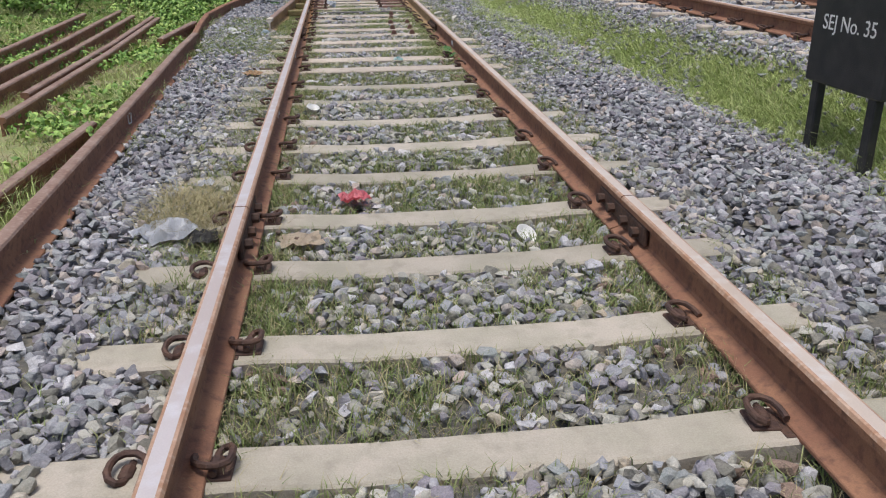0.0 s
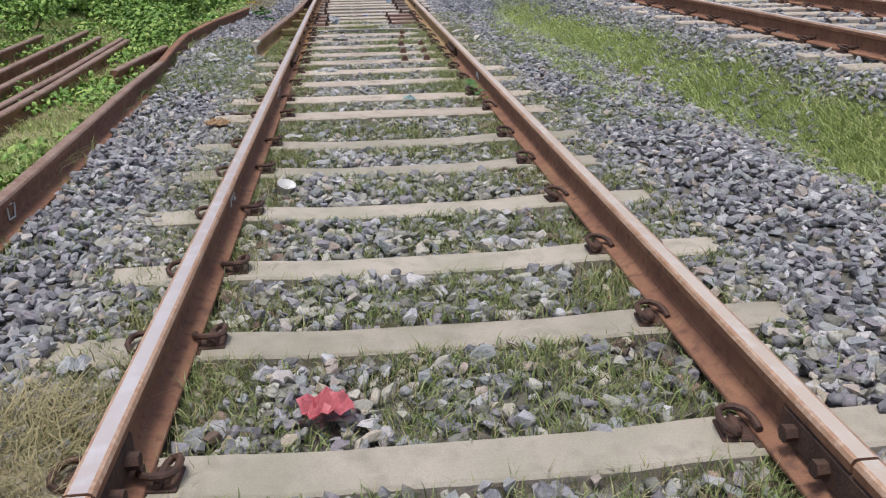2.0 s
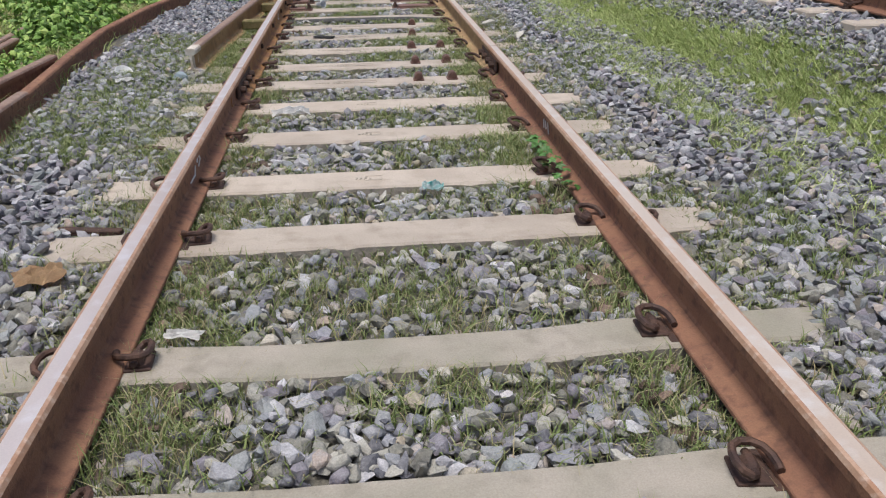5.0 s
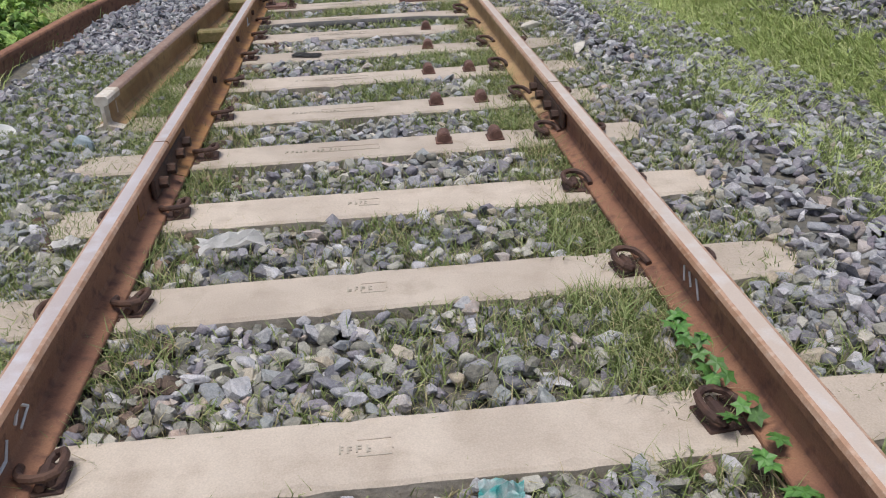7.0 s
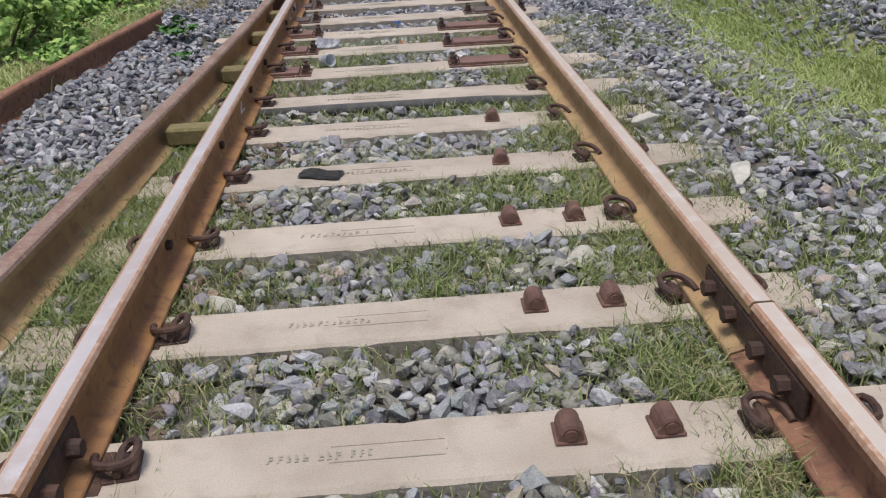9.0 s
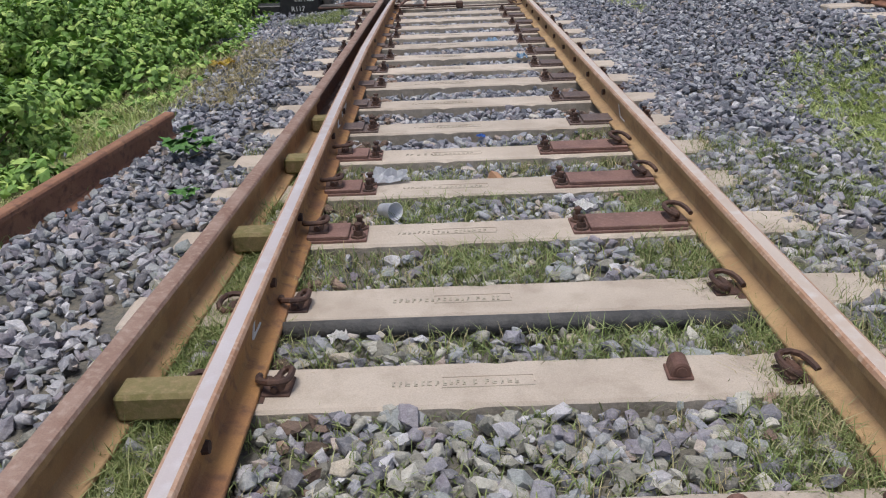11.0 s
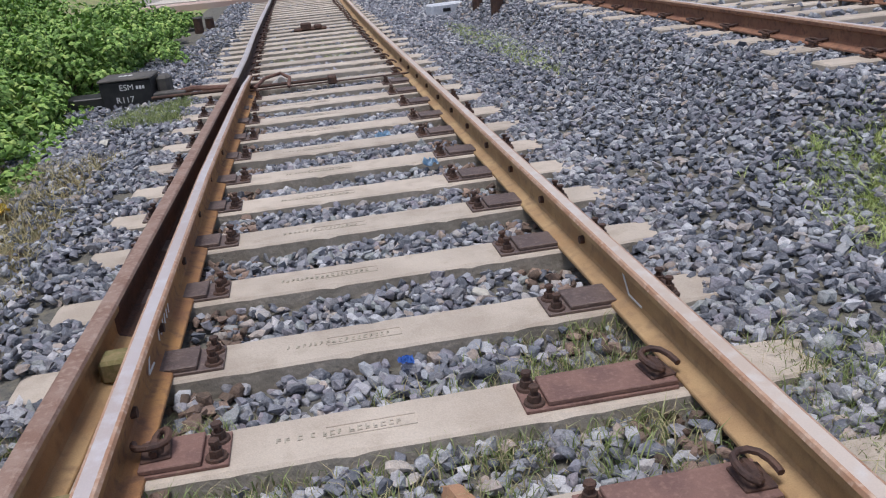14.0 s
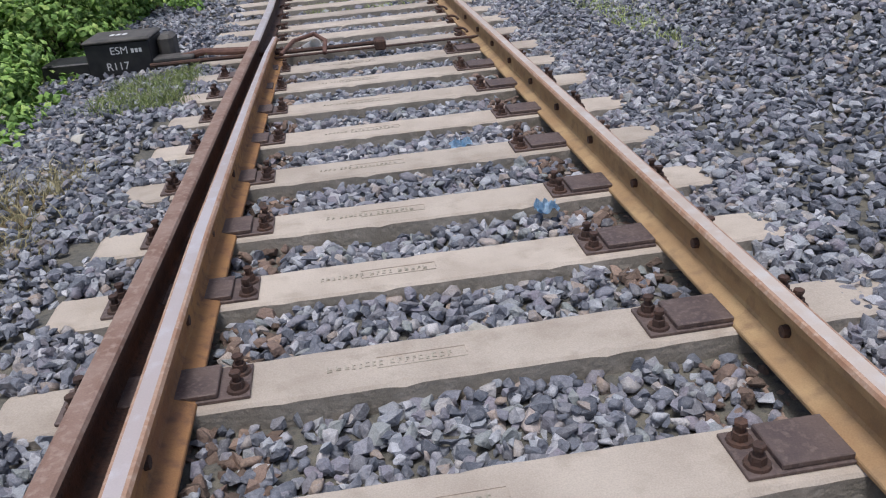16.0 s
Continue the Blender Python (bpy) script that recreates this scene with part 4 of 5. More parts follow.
scatter_stones("ballast_stones", np.stack([xu, yu, gz(xu, yu) - 0.008], 1), su, M_RUSTY, 27, "rust-stained brown ballast stones under the rails", SHAPES_LOW)
rusty = (np.abs(np.abs(x) - 0.72) < 0.14) & (rnd.uniform(size=len(x)) < np.where(y > 14.5, 0.55, 0.2))
scatter_stones("ballast_stones", np.stack([x, y, z], 1)[rusty], s[rusty], M_RUSTY, 26, "rust-stained brown ballast stones beside the rails")
x, y, z, s = x[~rusty], y[~rusty], z[~rusty], s[~rusty]
dull = (y < 13.8) & (rnd.uniform(size=len(x)) < 0.45)
slate = ~dull & (y > 14.6 + rnd.uniform(-1.0, 1.0, len(x))) & (rnd.uniform(size=len(x)) < 0.62)
score = np.where(~dull & ~slate & (np.abs(x) < 0.72) & (y > 1.4) & (y < 17.5), s + 0.35 * (z - gz(x, y)), -1.0)
single = np.zeros(len(x), dtype=bool)
single[np.argsort(score)[-290:]] = True
STONE_MESHES = []
for v, t in SHAPES:
    me = bpy.data.meshes.new("stone")
    me.from_pydata(v.tolist(), [], t.tolist())
    me.materials.append(M_STONE_ONE)
    STONE_MESHES.append(me)
for k, (a, b, c, d) in enumerate(zip(x[single], y[single], z[single], s[single])):
    share("stone", STONE_MESHES[k % 40], ground, pose(float(a), float(b), float(c) + 0.004, 25 * math.sin(7.3 * k), 25 * math.cos(3.1 * k), 137.5 * k) @ Matrix.Scale(float(d), 4))
dull, slate = dull & ~single, slate & ~single
plain = ~dull & ~slate & ~single
scatter_stones("ballast_stones", np.stack([x, y, z], 1)[plain], s[plain], M_STONE, 21, "loose grey ballast stones between the sleepers")
scatter_stones("ballast_stones", np.stack([x, y, z], 1)[slate], s[slate], M_SLATE, 24, "clean blue-grey ballast stones between the sleepers")
scatter_stones("ballast_stones", np.stack([x, y, z], 1)[dull], s[dull], M_DULL, 22, "dusty brownish ballast stones between the sleepers")

# shoulders, banks and far bed
x1, y1 = spread(31000, 1.1, 3.45, 2.0, 26.0)
x2, y2 = spread(19000, -2.15, -1.1, 1.5, 24.0)
x3, y3 = spread(10000, 1.2, 3.4, 26.0, 37.2)
x4, y4 = spread(7000, -1.9, 1.4, 24.0, 37.2)
x6, y6 = spread(12000, 2.3, 3.45, 3.0, 26.0)
x5, y5 = spread(9000, 3.4, 7.5, 6.0, 40.0)
x7, y7 = spread(6500, -2.7, -1.9, 15.0, 27.0)
x = np.concatenate([x1, x2, x3, x4, x5, x6, x7])
y = np.concatenate([y1, y2, y3, y4, y5, y6, y7])
sz = np.concatenate([np.full(len(x1), 1.0), np.full(len(x2), 0.95), np.full(len(x3), 1.35), np.full(len(x4), 1.3), np.full(len(x5), 1.5), np.full(len(x6), 1.0), np.full(len(x7), 1.0)])
line = np.vectorize(grass_x)(y)
strip = np.exp(-((x - line) / 0.25) ** 4) * np.clip((17.0 - y) / 1.5, 0, 1) * (x > 1.6)
strip *= np.array([min(1.0, max(0.6, 0.88 + 1.0 * noise.noise((a * 1.6, b * 0.8, 21.0)))) for a, b in zip(x, y)])
thin = np.clip((np.exp(-((x - 1.95) / 0.35) ** 2)) * np.clip((15.5 - y) / 2, 0, 1) * np.clip((y - 7) / 2, 0, 1), 0, 1) * 0.3
keep = off_sleeper(x, y, 0.0) & off_rails(x, y) & (rnd.uniform(size=len(x)) > np.maximum(strip * 1.05, thin))
keep &= (x > np.vectorize(soil_x)(y) + rnd.normal(0, 0.08, len(x)) - 0.05)
keep &= ~((x < -1.72) & (y > 16.7) & (y < 19.2) & (rnd.uniform(size=len(x)) < 0.7))
keep &= ~((x < -1.95) & (y < 9.5)) & ~((np.abs(x + np.interp(y, [-3, 2, 6, 8.5, 9.9, 11.2, 12.4, 13.7, 15, 16], [1.66, 1.76, 1.92, 2.05, 2.11, 2.24, 2.32, 2.24, 2.07, 1.94])) < 0.07) & (y < 16))
x, y, sz = x[keep], y[keep], sz[keep]
s = rnd.uniform(0.022, 0.048, len(x)) * sz
z = gz(x, y) + rnd.uniform(0.0, 0.04, len(x))
slate = y + 1.2 * (x > 2.5) > 15.0 + rnd.uniform(-1.5, 1.5, len(x))
scatter_stones("shoulder_stones", np.stack([x, y, z], 1)[~slate], s[~slate], M_STONE, 23, "loose grey ballast stones on the track shoulders", SHAPES_LOW)
scatter_stones("shoulder_stones", np.stack([x, y, z], 1)[slate], s[slate], M_SLATE, 25, "clean blue-grey ballast stones on the track shoulders", SHAPES_LOW)

# ---- single larger stones ----
def rock(x, y, r, material, label, k):
    v, t = SHAPES[k % len(SHAPES)]
    bm = bmesh.new()
    vs = [bm.verts.new(Vector(q) * r) for q in v]
    for tri in t:
        bm.faces.new([vs[i] for i in tri])
    bmesh.ops.bevel(bm, geom=bm.edges[:], offset=r * 0.06, segments=1, affect="EDGES", clamp_overlap=True)
    tagged(part("stone", bm, material, at=pose(x, y, ground_z(x, y) + 0.45 * r, 10 * k, 0, 40 * k)), label, "stone", "larger single stones")


M_CHALK = mat("pale_chalky_stone", 0.9, 0, (0.58, 0.55, 0.49), (0.45, 0.42, 0.36), 16.0, None, 60, 0.3, 0.4, 80)
for k, (x, y, r) in enumerate(((0.56, 11.44, 0.075), (0.60, 12.14, 0.07), (0.52, 12.50, 0.05), (-0.40, 8.86, 0.06), (-0.66, 11.30, 0.06), (1.15, 12.75, 0.09), (1.30, 11.95, 0.10), (-0.48, 13.35, 0.05), (-0.33, 15.75, 0.055), (-0.45, 15.05, 0.05), (-1.17, 14.9, 0.09), (-1.12, 12.9, 0.06), (0.38, 16.25, 0.05), (0.05, 17.4, 0.06), (-0.05, 6.0, 0.05), (0.45, 7.2, 0.05), (-1.85, 20.1, 0.09))):
    rock(x, y, r, M_CHALK, "pale chalky stone larger than the ballast around it", k)
rock(-1.36, 10.75, 0.085, mat("pale_blue_stone", 0.8, 0, (0.36, 0.43, 0.47), (0.27, 0.33, 0.37), 14.0, None, 60, 0.4, 0.4, 80), "pale blue stone lying in mossy ballast", 8)
rock(0.03, 14.96, 0.075, M_ORANGE, "orange brick-like stone among the ballast", 21)
rock(-0.99, 14.35, 0.06, mat("dull_red_stone", 0.85, 0, (0.38, 0.15, 0.13), (0.30, 0.13, 0.11), 14.0), "dull red stone between stock rail and tongue", 23)

# ---- grass ----
def blades(name, x, y, z, h, width, material, seed, label, lean=0.5, category="grass"):
    rr = np.random.RandomState(seed)
    n = len(x)
    a, b = rr.uniform(0, 2 * math.pi, n), rr.uniform(0, 2 * math.pi, n)
    side = np.stack([np.cos(a), np.sin(a), np.zeros(n)], 1) * (width * rr.uniform(0.6, 1.3, n))[:, None]
    out = np.stack([np.cos(b), np.sin(b), np.zeros(n)], 1) * (h * lean * rr.uniform(0.2, 1.3, n))[:, None]
    root = np.stack([x, y, z], 1)
    up = np.zeros((n, 3))
    up[:, 2] = h
    v = np.stack([root - side, root + side, root + 0.35 * out + 0.6 * up - 0.7 * side, root + 0.35 * out + 0.6 * up + 0.7 * side, root + out + up * rr.uniform(0.75, 1.0, (n, 1))], 1)
    t = np.array([[0, 1, 3], [0, 3, 2], [2, 3, 4]])
    ob = big_mesh(name, v.reshape(-1, 3), (t[None] + (np.arange(n) * 5)[:, None, None]).reshape(-1, 3), material)
    return tagged(ob, label, category, kind="stuff")


def tufts(cx, cy, per, spread_by):
    x = np.repeat(cx, per) + rnd.normal(0, spread_by, len(cx) * per)
    y = np.repeat(cy, per) + rnd.normal(0, spread_by, len(cy) * per)
    return x, y


cx, cy = spread(25000, -1.35, 1.35, 0.6, 16.0)
g = green(cx, cy)
keep = (g > 0.15) & (rnd.uniform(size=len(cx)) < 1.15 * g)
x, y = tufts(cx[keep], cy[keep], 9, 0.03)
keep = off_sleeper(x, y, -0.005) & off_rails(x, y, 0.04)
x, y = x[keep], y[keep]
h = rnd.uniform(0.03, 0.075, len(x)) * np.where(np.abs(np.abs(x) - 0.72) < 0.12, 1.2, 1.0)
dry = rnd.uniform(size=len(x)) < 0.33
cx, cy = spread(9000, -1.3, 1.3, 2.0, 13.4)
x6, y6 = tufts(cx, cy, 8, 0.04)
keep = off_sleeper(x6, y6, -0.005) & off_rails(x6, y6, 0.05) & np.array([noise.noise((a * 2.2, b * 2.0, 12.0)) > -0.15 for a, b in zip(x6, y6)])
x6, y6 = x6[keep], y6[keep]
blades("track_grass", x6, y6, gz(x6, y6) + 0.024, rnd.uniform(0.02, 0.05, len(x6)), 0.0028, M_GRASS, 44, "fine low olive grass over the ballast", 1.3)
blades("track_grass", x[~dry], y[~dry], gz(x, y)[~dry] + 0.01, h[~dry], 0.0024, M_GRASS, 31, "short green grass growing through the ballast", 0.9)
blades("dry_grass", x[dry], y[dry], gz(x, y)[dry] + 0.01, h[dry], 0.002, M_DRY, 32, "short dry grass growing through the ballast", 1.2)

# taller grass along the rails
cx, cy = spread(520, 0.66, 0.80, 8.4, 14.0)
cx2, cy2 = spread(560, -1.15, -0.95, 2.2, 16.0)
cx3, cy3 = spread(260, -0.79, -0.70, 1.0, 12.0)
cx4, cy4 = spread(260, 0.95, 1.35, 11.5, 15.5)
x, y = tufts(np.concatenate([cx, cx2, cx3, cx4]), np.concatenate([cy, cy2, cy3, cy4]), 12, 0.035)
keep = off_rails(x, y, 0.05)
x, y = x[keep], y[keep]
dryer = rnd.uniform(size=len(x)) < 0.35
blades("dry_grass", x[dryer], y[dryer], gz(x, y)[dryer] - 0.005, rnd.uniform(0.04, 0.12, int(dryer.sum())), 0.002, M_DRY, 40, "dry straw-coloured grass along the rails", 1.2)
x, y = x[~dryer], y[~dryer]
blades("rail_grass", x, y, gz(x, y) - 0.005, rnd.uniform(0.05, 0.13, len(x)), 0.0022, M_GRASS, 33, "taller green grass along the rails", 0.7)

# mossy low grass beside the track and between stock rail and tongue
cx, cy = spread(5200, 1.0, 2.2, 7.0, 15.5)
keep = np.array([noise.noise((a * 1.6, b * 1.1, 4.0)) > 0.0 for a, b in zip(cx, cy)])
cx2, cy2 = spread(3600, -2.0, -0.97, 8.8, 12.6)
cx3, cy3 = spread(1500, -1.2, -0.95, 11.2, 15.6)
cx4, cy4 = spread(1500, -2.0, -1.0, 1.5, 9.0)
keep4 = np.array([noise.noise((a * 1.6, b * 1.1, 8.0)) > 0.1 for a, b in zip(cx4, cy4)])
x, y = tufts(np.concatenate([cx[keep], cx2, cx3, cx4[keep4]]), np.concatenate([cy[keep], cy2, cy3, cy4[keep4]]), 9, 0.035)
keep = off_rails(x, y, 0.04)
x, y = x[keep], y[keep]
blades("mossy_grass", x, y, gz(x, y) + 0.005, rnd.uniform(0.03, 0.075, len(x)), 0.0025, M_GRASS, 41, "low mossy grass over the ballast edge", 1.0)
cx, cy = spread(420, -1.17, -0.96, 11.0, 14.6)
x, y = tufts(cx, cy, 12, 0.03)
keep = off_rails(x, y, 0.03)
x, y = x[keep], y[keep]
blades("rail_grass", x, y, gz(x, y), rnd.uniform(0.05, 0.12, len(x)), 0.0024, M_GRASS, 42, "green grass between stock rail and tongue", 0.7)

cx, cy = spread(260, -0.6, 0.6, 24.2, 26.2)
x, y = tufts(cx, cy, 12, 0.05)
keep = off_sleeper(x, y, 0.0)
x, y = x[keep], y[keep]
blades("track_grass", x, y, gz(x, y), rnd.uniform(0.04, 0.09, len(x)), 0.004, M_BRIGHT, 43, "patch of green grass between far sleepers", 0.9)

# the bright strip on the right
cx, cy = spread(52000, 1.7, 3.6, 2.5, 17.6)
w = np.exp(-((cx - np.vectorize(grass_x)(cy)) / 0.24) ** 2) + 0.16 * np.exp(-((cx - 1.95) / 0.35) ** 2) * np.clip((15.5 - cy) / 2, 0, 1) * np.clip((cy - 7) / 2, 0, 1)
patch = np.array([0.5 + 0.9 * noise.noise((a * 1.5, b * 0.7, 9.0)) + 0.5 * noise.noise((a * 5, b * 4, 2.0)) for a, b in zip(cx, cy)])
keep = rnd.uniform(size=len(cx)) < w * np.clip(patch + 0.4, 0, 1) * np.clip((17.4 - cy) / 1.0, 0, 1)
x, y = tufts(cx[keep], cy[keep], 10, 0.05)
blades("strip_grass", x, y, gz(x, y) + 0.004, rnd.uniform(0.02, 0.075, len(x)) * np.where(rnd.uniform(size=len(x)) < 0.06, 2.0, 1.0), 0.0032, M_BRIGHT, 34, "bright green grass strip between the two tracks", 1.7)
cx, cy = spread(500, 1.9, 2.6, 20.5, 26.5)
keep = np.abs(cx - 2.2) < 0.25 * np.sin(np.clip((cy - 20.5) / 6, 0, 1) * math.pi) + 0.03
x, y = tufts(cx[keep], cy[keep], 14, 0.06)
blades("weed_patch", x, y, gz(x, y), rnd.uniform(0.03, 0.09, len(x)), 0.004, M_BRIGHT, 35, "small patch of yellowish green weeds on ballast", 0.9)

# the overgrown left side
cx, cy = spread(17000, -6.5, -1.8, 2.5, 19.0)
rough = np.array([noise.noise((a * 0.9, b * 0.7, 14.0)) + 0.5 * noise.noise((a * 3, b * 3, 6.0)) for a, b in zip(cx, cy)])
edge = np.vectorize(soil_x)(cy)
pile = (cx > -4.1) & (cx < -2.7) & (cy > 5.6) & (cy < 13.2)
keep = (cx < edge) & (rough > -0.28) & (~pile | (rnd.uniform(size=len(cx)) < 0.4))
x, y = tufts(cx[keep], cy[keep], 9, 0.07)
tall = np.repeat(0.6 + 1.2 * np.clip(rough[keep] + 0.3, 0, 1), 9)
straw = rnd.uniform(size=len(x)) < np.repeat(np.where(rough[keep] < 0.0, 0.55, 0.12), 9)
h = rnd.uniform(0.03, 0.12, len(x)) * tall
z = gz(x, y)
blades("verge_grass", x[~straw], y[~straw], z[~straw] - 0.005, h[~straw], 0.004, M_BRIGHT, 36, "rough green grass on the verge beside the track", 1.3)
blades("dry_grass", x[straw], y[straw], z[straw] - 0.005, h[straw], 0.003, M_DRY, 46, "dry straw grass on the verge beside discarded rails", 1.6)
cx, cy = spread(420, -2.0, -1.35, 20.6, 21.9)
x, y = tufts(cx, cy, 10, 0.05)
blades("verge_grass", x, y, gz(x, y) + 0.02, rnd.uniform(0.03, 0.08, len(x)), 0.003, M_GRASS, 37, "thin grass in front of the point machine", 1.0)
cx, cy = spread(160, -1.3, -1.02, 3.2, 3.75)
x, y = tufts(cx, cy, 14, 0.05)
blades("hay_tuft", x, y, gz(x, y), rnd.uniform(0.06, 0.16, len(x)), 0.002, M_DRY, 38, "tangled dry grass tuft beside the rail", 1.6)
cx, cy = spread(520, -2.7, -1.65, 16.6, 19.5)
x, y = tufts(cx, cy, 14, 0.07)
blades("hay_tuft", x, y, gz(x, y), rnd.uniform(0.03, 0.11, len(x)), 0.003, M_DRY, 39, "dry brown undergrowth at the foot of shrubs", 1.3)


# ---- shrubs ----
def leaves(centres, radii, per, size, seed, squash=0.8):
    """Folded leaves turned mostly outwards over lumpy clumps."""
    rr = np.random.RandomState(seed)
    n = len(centres) * per
    d = rr.normal(size=(n, 3))
    d[:, 2] = np.abs(d[:, 2]) * 0.9 - 0.15
    d /= np.linalg.norm(d, axis=1)[:, None]
    c = np.repeat(centres, per, 0) + d * (np.repeat(radii, per) * rr.uniform(0.55, 1.08, n))[:, None] * np.array([1, 1, squash])
    nor = d + rr.normal(size=(n, 3)) * 0.55 + np.array([0, 0, 0.5])
    nor /= np.linalg.norm(nor, axis=1)[:, None]
    ax = np.cross(nor, rr.normal(size=(n, 3)))
    ax /= np.linalg.norm(ax, axis=1)[:, None]
    sd = np.cross(nor, ax)
    L = (size * rr.uniform(0.6, 1.35, n))[:, None]
    W = L * 0.36
    v = np.stack([c - ax * L * 0.5, c - ax * L * 0.1 + sd * W - nor * L * 0.08, c + ax * L * 0.5 - nor * L * 0.18, c - ax * L * 0.1 - sd * W - nor * L * 0.08, c + nor * L * 0.05], 1)
    t = np.array([[0, 1, 4], [1, 2, 4], [2, 3, 4], [3, 0, 4]])
    return v.reshape(-1, 3), (t[None] + (np.arange(n) * 5)[:, None, None]).reshape(-1, 3)


def shrub(x, y, r, h, seed, per=70, size=0.085, label="dense leafy green shrub beside the track"):
    rr = np.random.RandomState(seed)
    z = ground_z(x, y)
    ob = base("shrub", pose(x, y, z))
    n = max(14, int(34 * r * r))
    c = np.stack([rr.normal(0, 0.45 * r, n), rr.normal(0, 0.45 * r, n), np.zeros(n)], 1)
    c[:, 2] = h * rr.uniform(0.1, 0.85, n) * np.exp(-(c[:, 0] ** 2 + c[:, 1] ** 2) / (1.2 * r * r))
    rad = rr.uniform(0.18, 0.36, n) * (0.6 + 0.4 * r)
    v, t = leaves(c, rad, per, size, seed + 1)
    crown = big_mesh("crown", v, t, M_LEAF)
    crown.parent = ob
    bm = bmesh.new()
    for i in range(0, n, 3):
        p = Vector(c[i])
        sweep(bm, [(p.x * 0.3, p.y * 0.3, -0.05), (p.x * 0.6, p.y * 0.6, p.z * 0.5), (p.x, p.y, p.z + 0.05)], [0.016, 0.01, 0.005], 5)
    part("stems", bm, M_STEM, ob)
    tagged(ob, label, "shrub", "shrubs on the verge")


rs = random.Random(4)
for x, y, r, h in ((-2.95, 17.2, 0.5, 0.45), (-2.9, 18.4, 0.5, 0.6), (-2.9, 19.6, 0.5, 0.8), (-3.1, 21.3, 0.5, 0.8), (-2.75, 23.3, 0.55, 0.9), (-2.6, 24.8, 0.5, 0.7), (-2.6, 26.5, 0.5, 0.6), (-2.6, 28.2, 0.5, 0.6), (-2.7, 30.2, 0.6, 0.5), (-3.3, 17.6, 0.75, 0.9), (-3.15, 19.2, 0.75, 1.1), (-3.2, 20.8, 0.65, 1.0), (-3.3, 22.5, 0.75, 1.2), (-2.95, 24.0, 0.75, 1.1), (-3.0, 25.6, 0.8, 1.1), (-2.95, 27.4, 0.8, 1.0), (-3.1, 29.2, 0.8, 0.5),
                   (-4.5, 18.4, 1.0, 1.4), (-4.3, 20.6, 1.1, 1.6), (-4.6, 23.0, 1.2, 1.7), (-4.5, 25.6, 1.2, 1.7), (-4.8, 28.2, 1.1, 1.0), (-5.6, 31.0, 1.1, 0.7), (-6.3, 20, 1.4, 2.0), (-6.6, 23.5, 1.5, 2.2), (-6.6, 27.5, 1.5, 2.2), (-7.2, 31.5, 1.3, 1.2),
                   (-3.1, 15.4, 0.7, 0.6), (-4.2, 15.8, 0.9, 1.0), (-5.2, 15.0, 1.0, 1.3), (-6.4, 16.5, 1.4, 1.8), (-6.2, 13.5, 1.1, 1.4), (-5.0, 12.5, 0.7, 0.6), (-2.8, 13.4, 0.4, 0.35), (-4.6, 13.4, 0.7, 0.7), (-5.3, 10.6, 0.7, 0.6), (-6.2, 9.2, 1.0, 0.9), (-3.5, 14.2, 0.6, 0.6), (-2.75, 12.7, 0.35, 0.35), (-7.6, 15, 1.4, 2.0), (-8, 18.5, 1.6, 2.2), (-8.6, 23, 1.8, 2.4), (-8.6, 28, 1.8, 2.4)):
    shrub(x, y, r, h, rs.randint(1, 9999), 125 if y > 14.5 and x > -5.5 else 60, 0.074 if x > -5.5 else 0.12)


def vine(name, x, y, spots, size, seed, label):
    """A low trailing plant with lobed leaves."""
    ob = base(name, pose(x, y, ground_z(x, y)))
    rr = random.Random(seed)
    bm = bmesh.new()
    sweep(bm, [(px, py, pz * 0.6) for px, py, pz in spots], 0.004, 5)
    part("stem", bm, M_STEM, ob)
    for px, py, pz in spots:
        for _ in range(5):
            bm = bmesh.new()
            mid = bm.verts.new((0, 0, 0))
            ring = []
            for k in range(10):
                a = 2 * math.pi * k / 10
                rad = size * (1.0 if k % 2 == 0 else 0.55) * rr.uniform(0.85, 1.1)
                ring.append(bm.verts.new((rad * math.cos(a), rad * math.sin(a), -0.15 * size * (k % 2 == 0))))
            for k in range(10):
                bm.faces.new((mid, ring[k], ring[(k + 1) % 10]))
            part("leaf", bm, M_VINE, ob, at=pose(px + rr.uniform(-0.05, 0.05), py + rr.uniform(-0.05, 0.05), pz + rr.uniform(0.01, 0.05), rr.uniform(-30, 30), rr.uniform(-30, 30), rr.uniform(0, 360)))
    tagged(ob, label, "plant")


vine("trailing_plant", 0.76, 8.45, [(-0.03, 0.32, 0.08), (0.0, 0.2, 0.09), (-0.02, 0.05, 0.10), (0.02, -0.1, 0.09), (0.03, -0.22, 0.08), (0.05, -0.36, 0.07)], 0.03, 3, "trailing green plant with lobed leaves beside rail")
vine("leafy_weed", -1.65, 15.4, [(-0.08, 0.0, 0.10), (0.0, 0.05, 0.14), (0.07, -0.02, 0.10), (0.0, -0.09, 0.08)], 0.06, 5, "leafy green weed growing in ballast")
vine("leafy_weed", -1.5, 14.6, [(0.0, 0.0, 0.05), (0.04, 0.05, 0.06)], 0.04, 6, "small green weed growing in ballast")

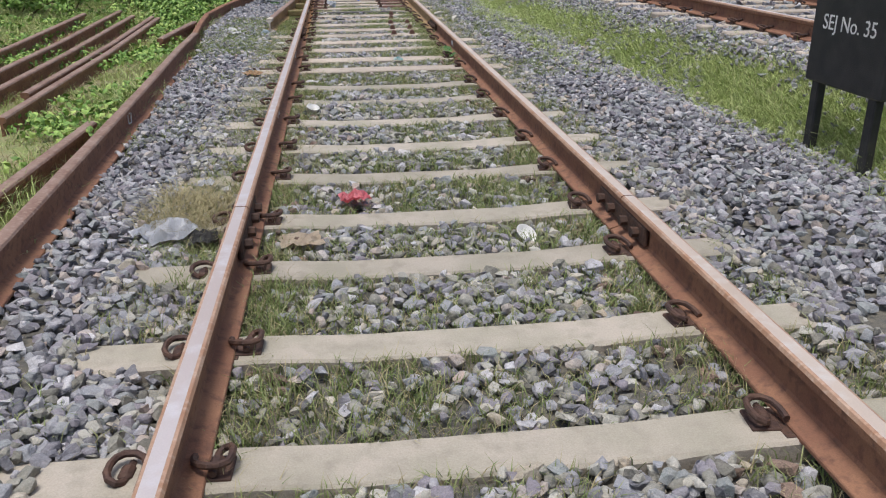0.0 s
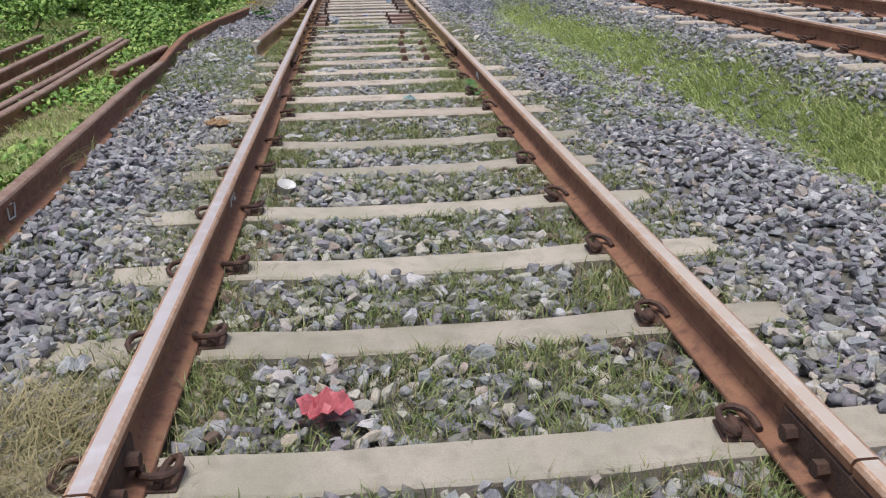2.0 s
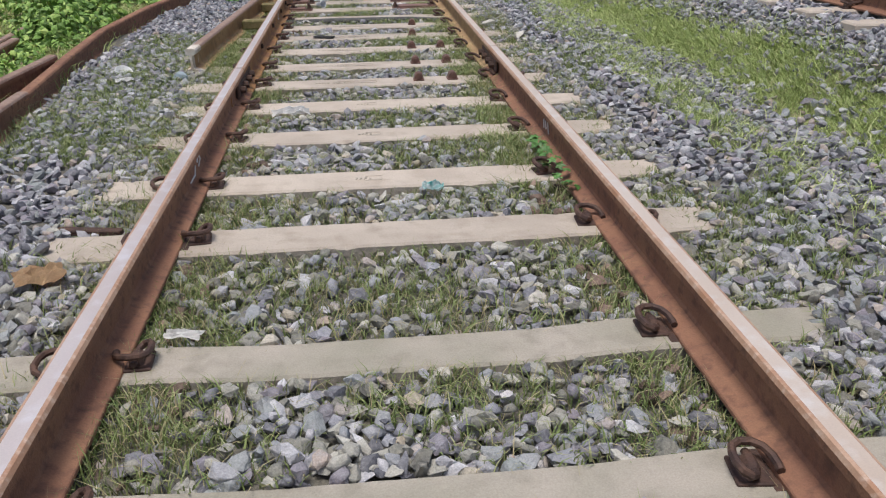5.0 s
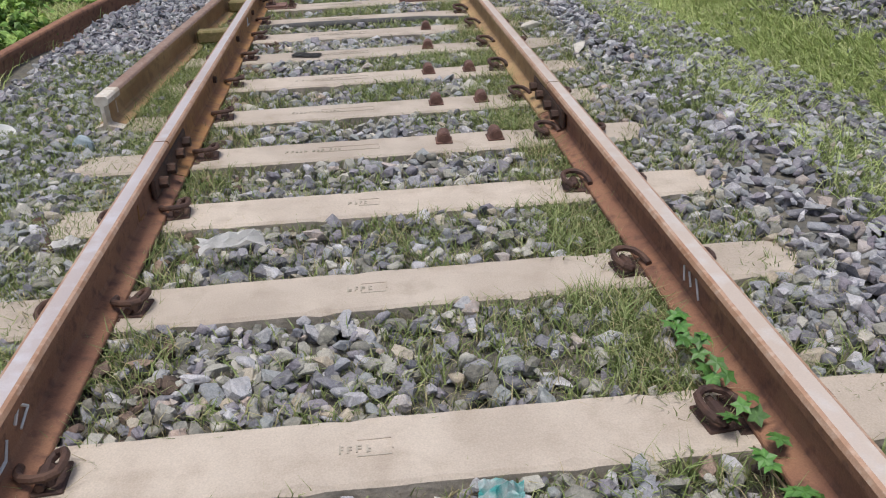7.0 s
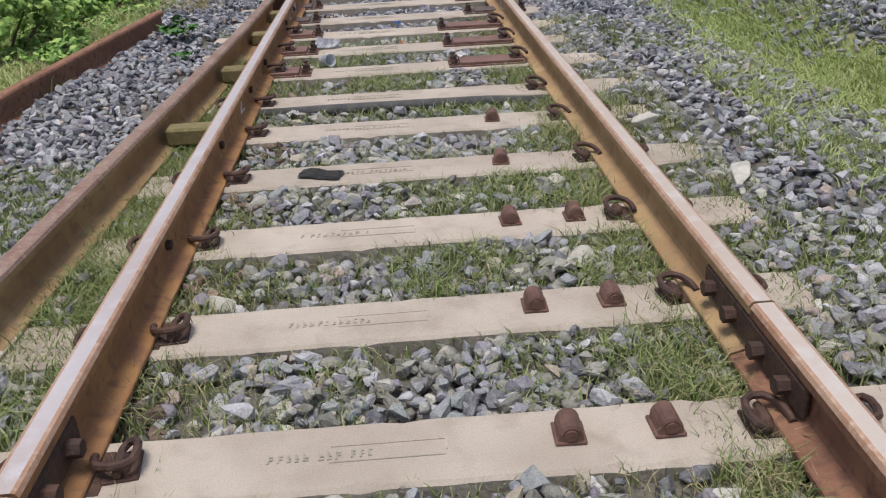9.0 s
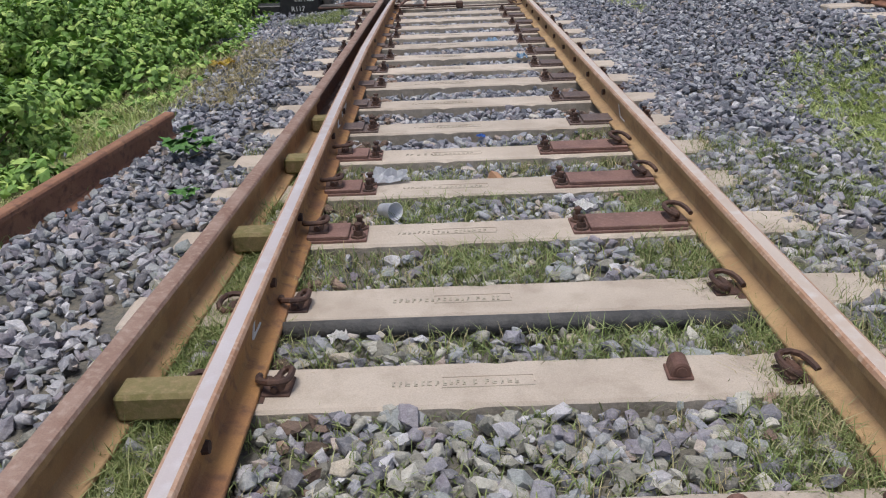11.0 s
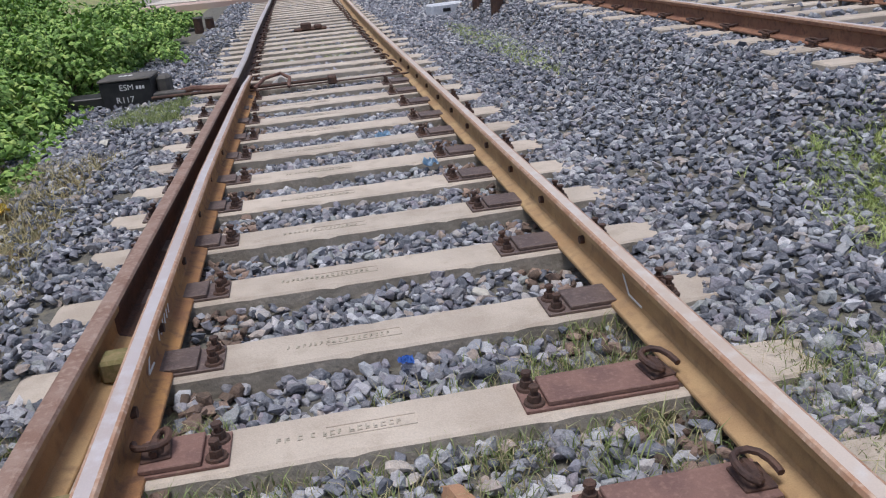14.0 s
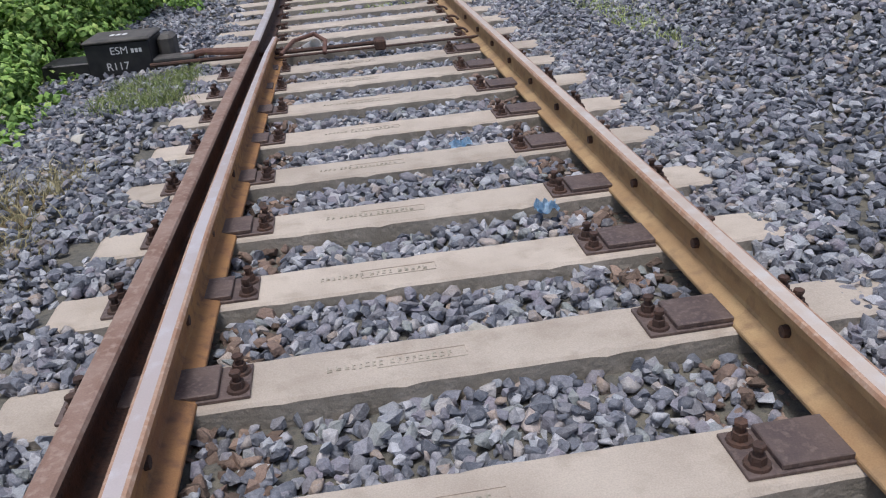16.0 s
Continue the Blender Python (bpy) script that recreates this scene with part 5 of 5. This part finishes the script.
# ---- low leafy cover under and in front of the shrubs ----
cx, cy = spread(3400, -5.5, -2.1, 15.5, 33.0)
keep = cx < np.interp(cy, [15.5, 17, 19, 22, 33], [-2.5, -2.2, -2.15, -2.4, -2.35])
cx, cy = cx[keep], cy[keep]
v, t = leaves(np.stack([cx, cy, gz(cx, cy) + 0.03], 1), np.full(len(cx), 0.10), 9, 0.07, 77)
tagged(big_mesh("leafy_cover", v, t, M_LEAF), "low leafy green plants covering the verge", "plants", kind="stuff")

# leafy weeds among the rough grass and the discarded rails
cx, cy = spread(2600, -6.0, -1.95, 4.0, 16.5)
weedy = np.array([noise.noise((a * 0.8 + 3, b * 0.6, 31.0)) + 0.6 * noise.noise((a * 2.6, b * 2.6, 8.0)) for a, b in zip(cx, cy)])
keep = (cx < np.vectorize(soil_x)(cy) - 0.05) & (weedy > 0.05)
cx, cy = cx[keep], cy[keep]
v, t = leaves(np.stack([cx, cy, gz(cx, cy) + 0.05], 1), np.full(len(cx), 0.11), 10, 0.055, 78)
tagged(big_mesh("leafy_weeds", v, t, M_LEAF), "low leafy green weeds among discarded rails", "weeds", kind="stuff")

# lush grass inside the track, along the near side of the stock rail and between it and the tongue
cx, cy = spread(1500, 0.52, 0.80, 8.2, 14.6)
lush = np.array([noise.noise((a * 2.0, b * 1.1, 17.0)) > -0.12 for a, b in zip(cx, cy)])
cx2, cy2 = spread(2600, -0.5, 0.5, 11.2, 15.4)
mid = np.array([noise.noise((a * 2.0, b * 1.7, 27.0)) > 0.06 for a, b in zip(cx2, cy2)])
cx3, cy3 = spread(900, -1.2, -0.95, 10.6, 14.4)
x, y = tufts(np.concatenate([cx[lush], cx2[mid], cx3]), np.concatenate([cy[lush], cy2[mid], cy3]), 10, 0.035)
keep = off_sleeper(x, y, -0.008) & off_rails(x, y, 0.04)
x, y = x[keep], y[keep]
blades("lush_grass", x, y, gz(x, y) + 0.01, rnd.uniform(0.03, 0.10, len(x)), 0.0026, M_GRASS, 47, "lush green grass growing between rails and sleepers", 1.1)
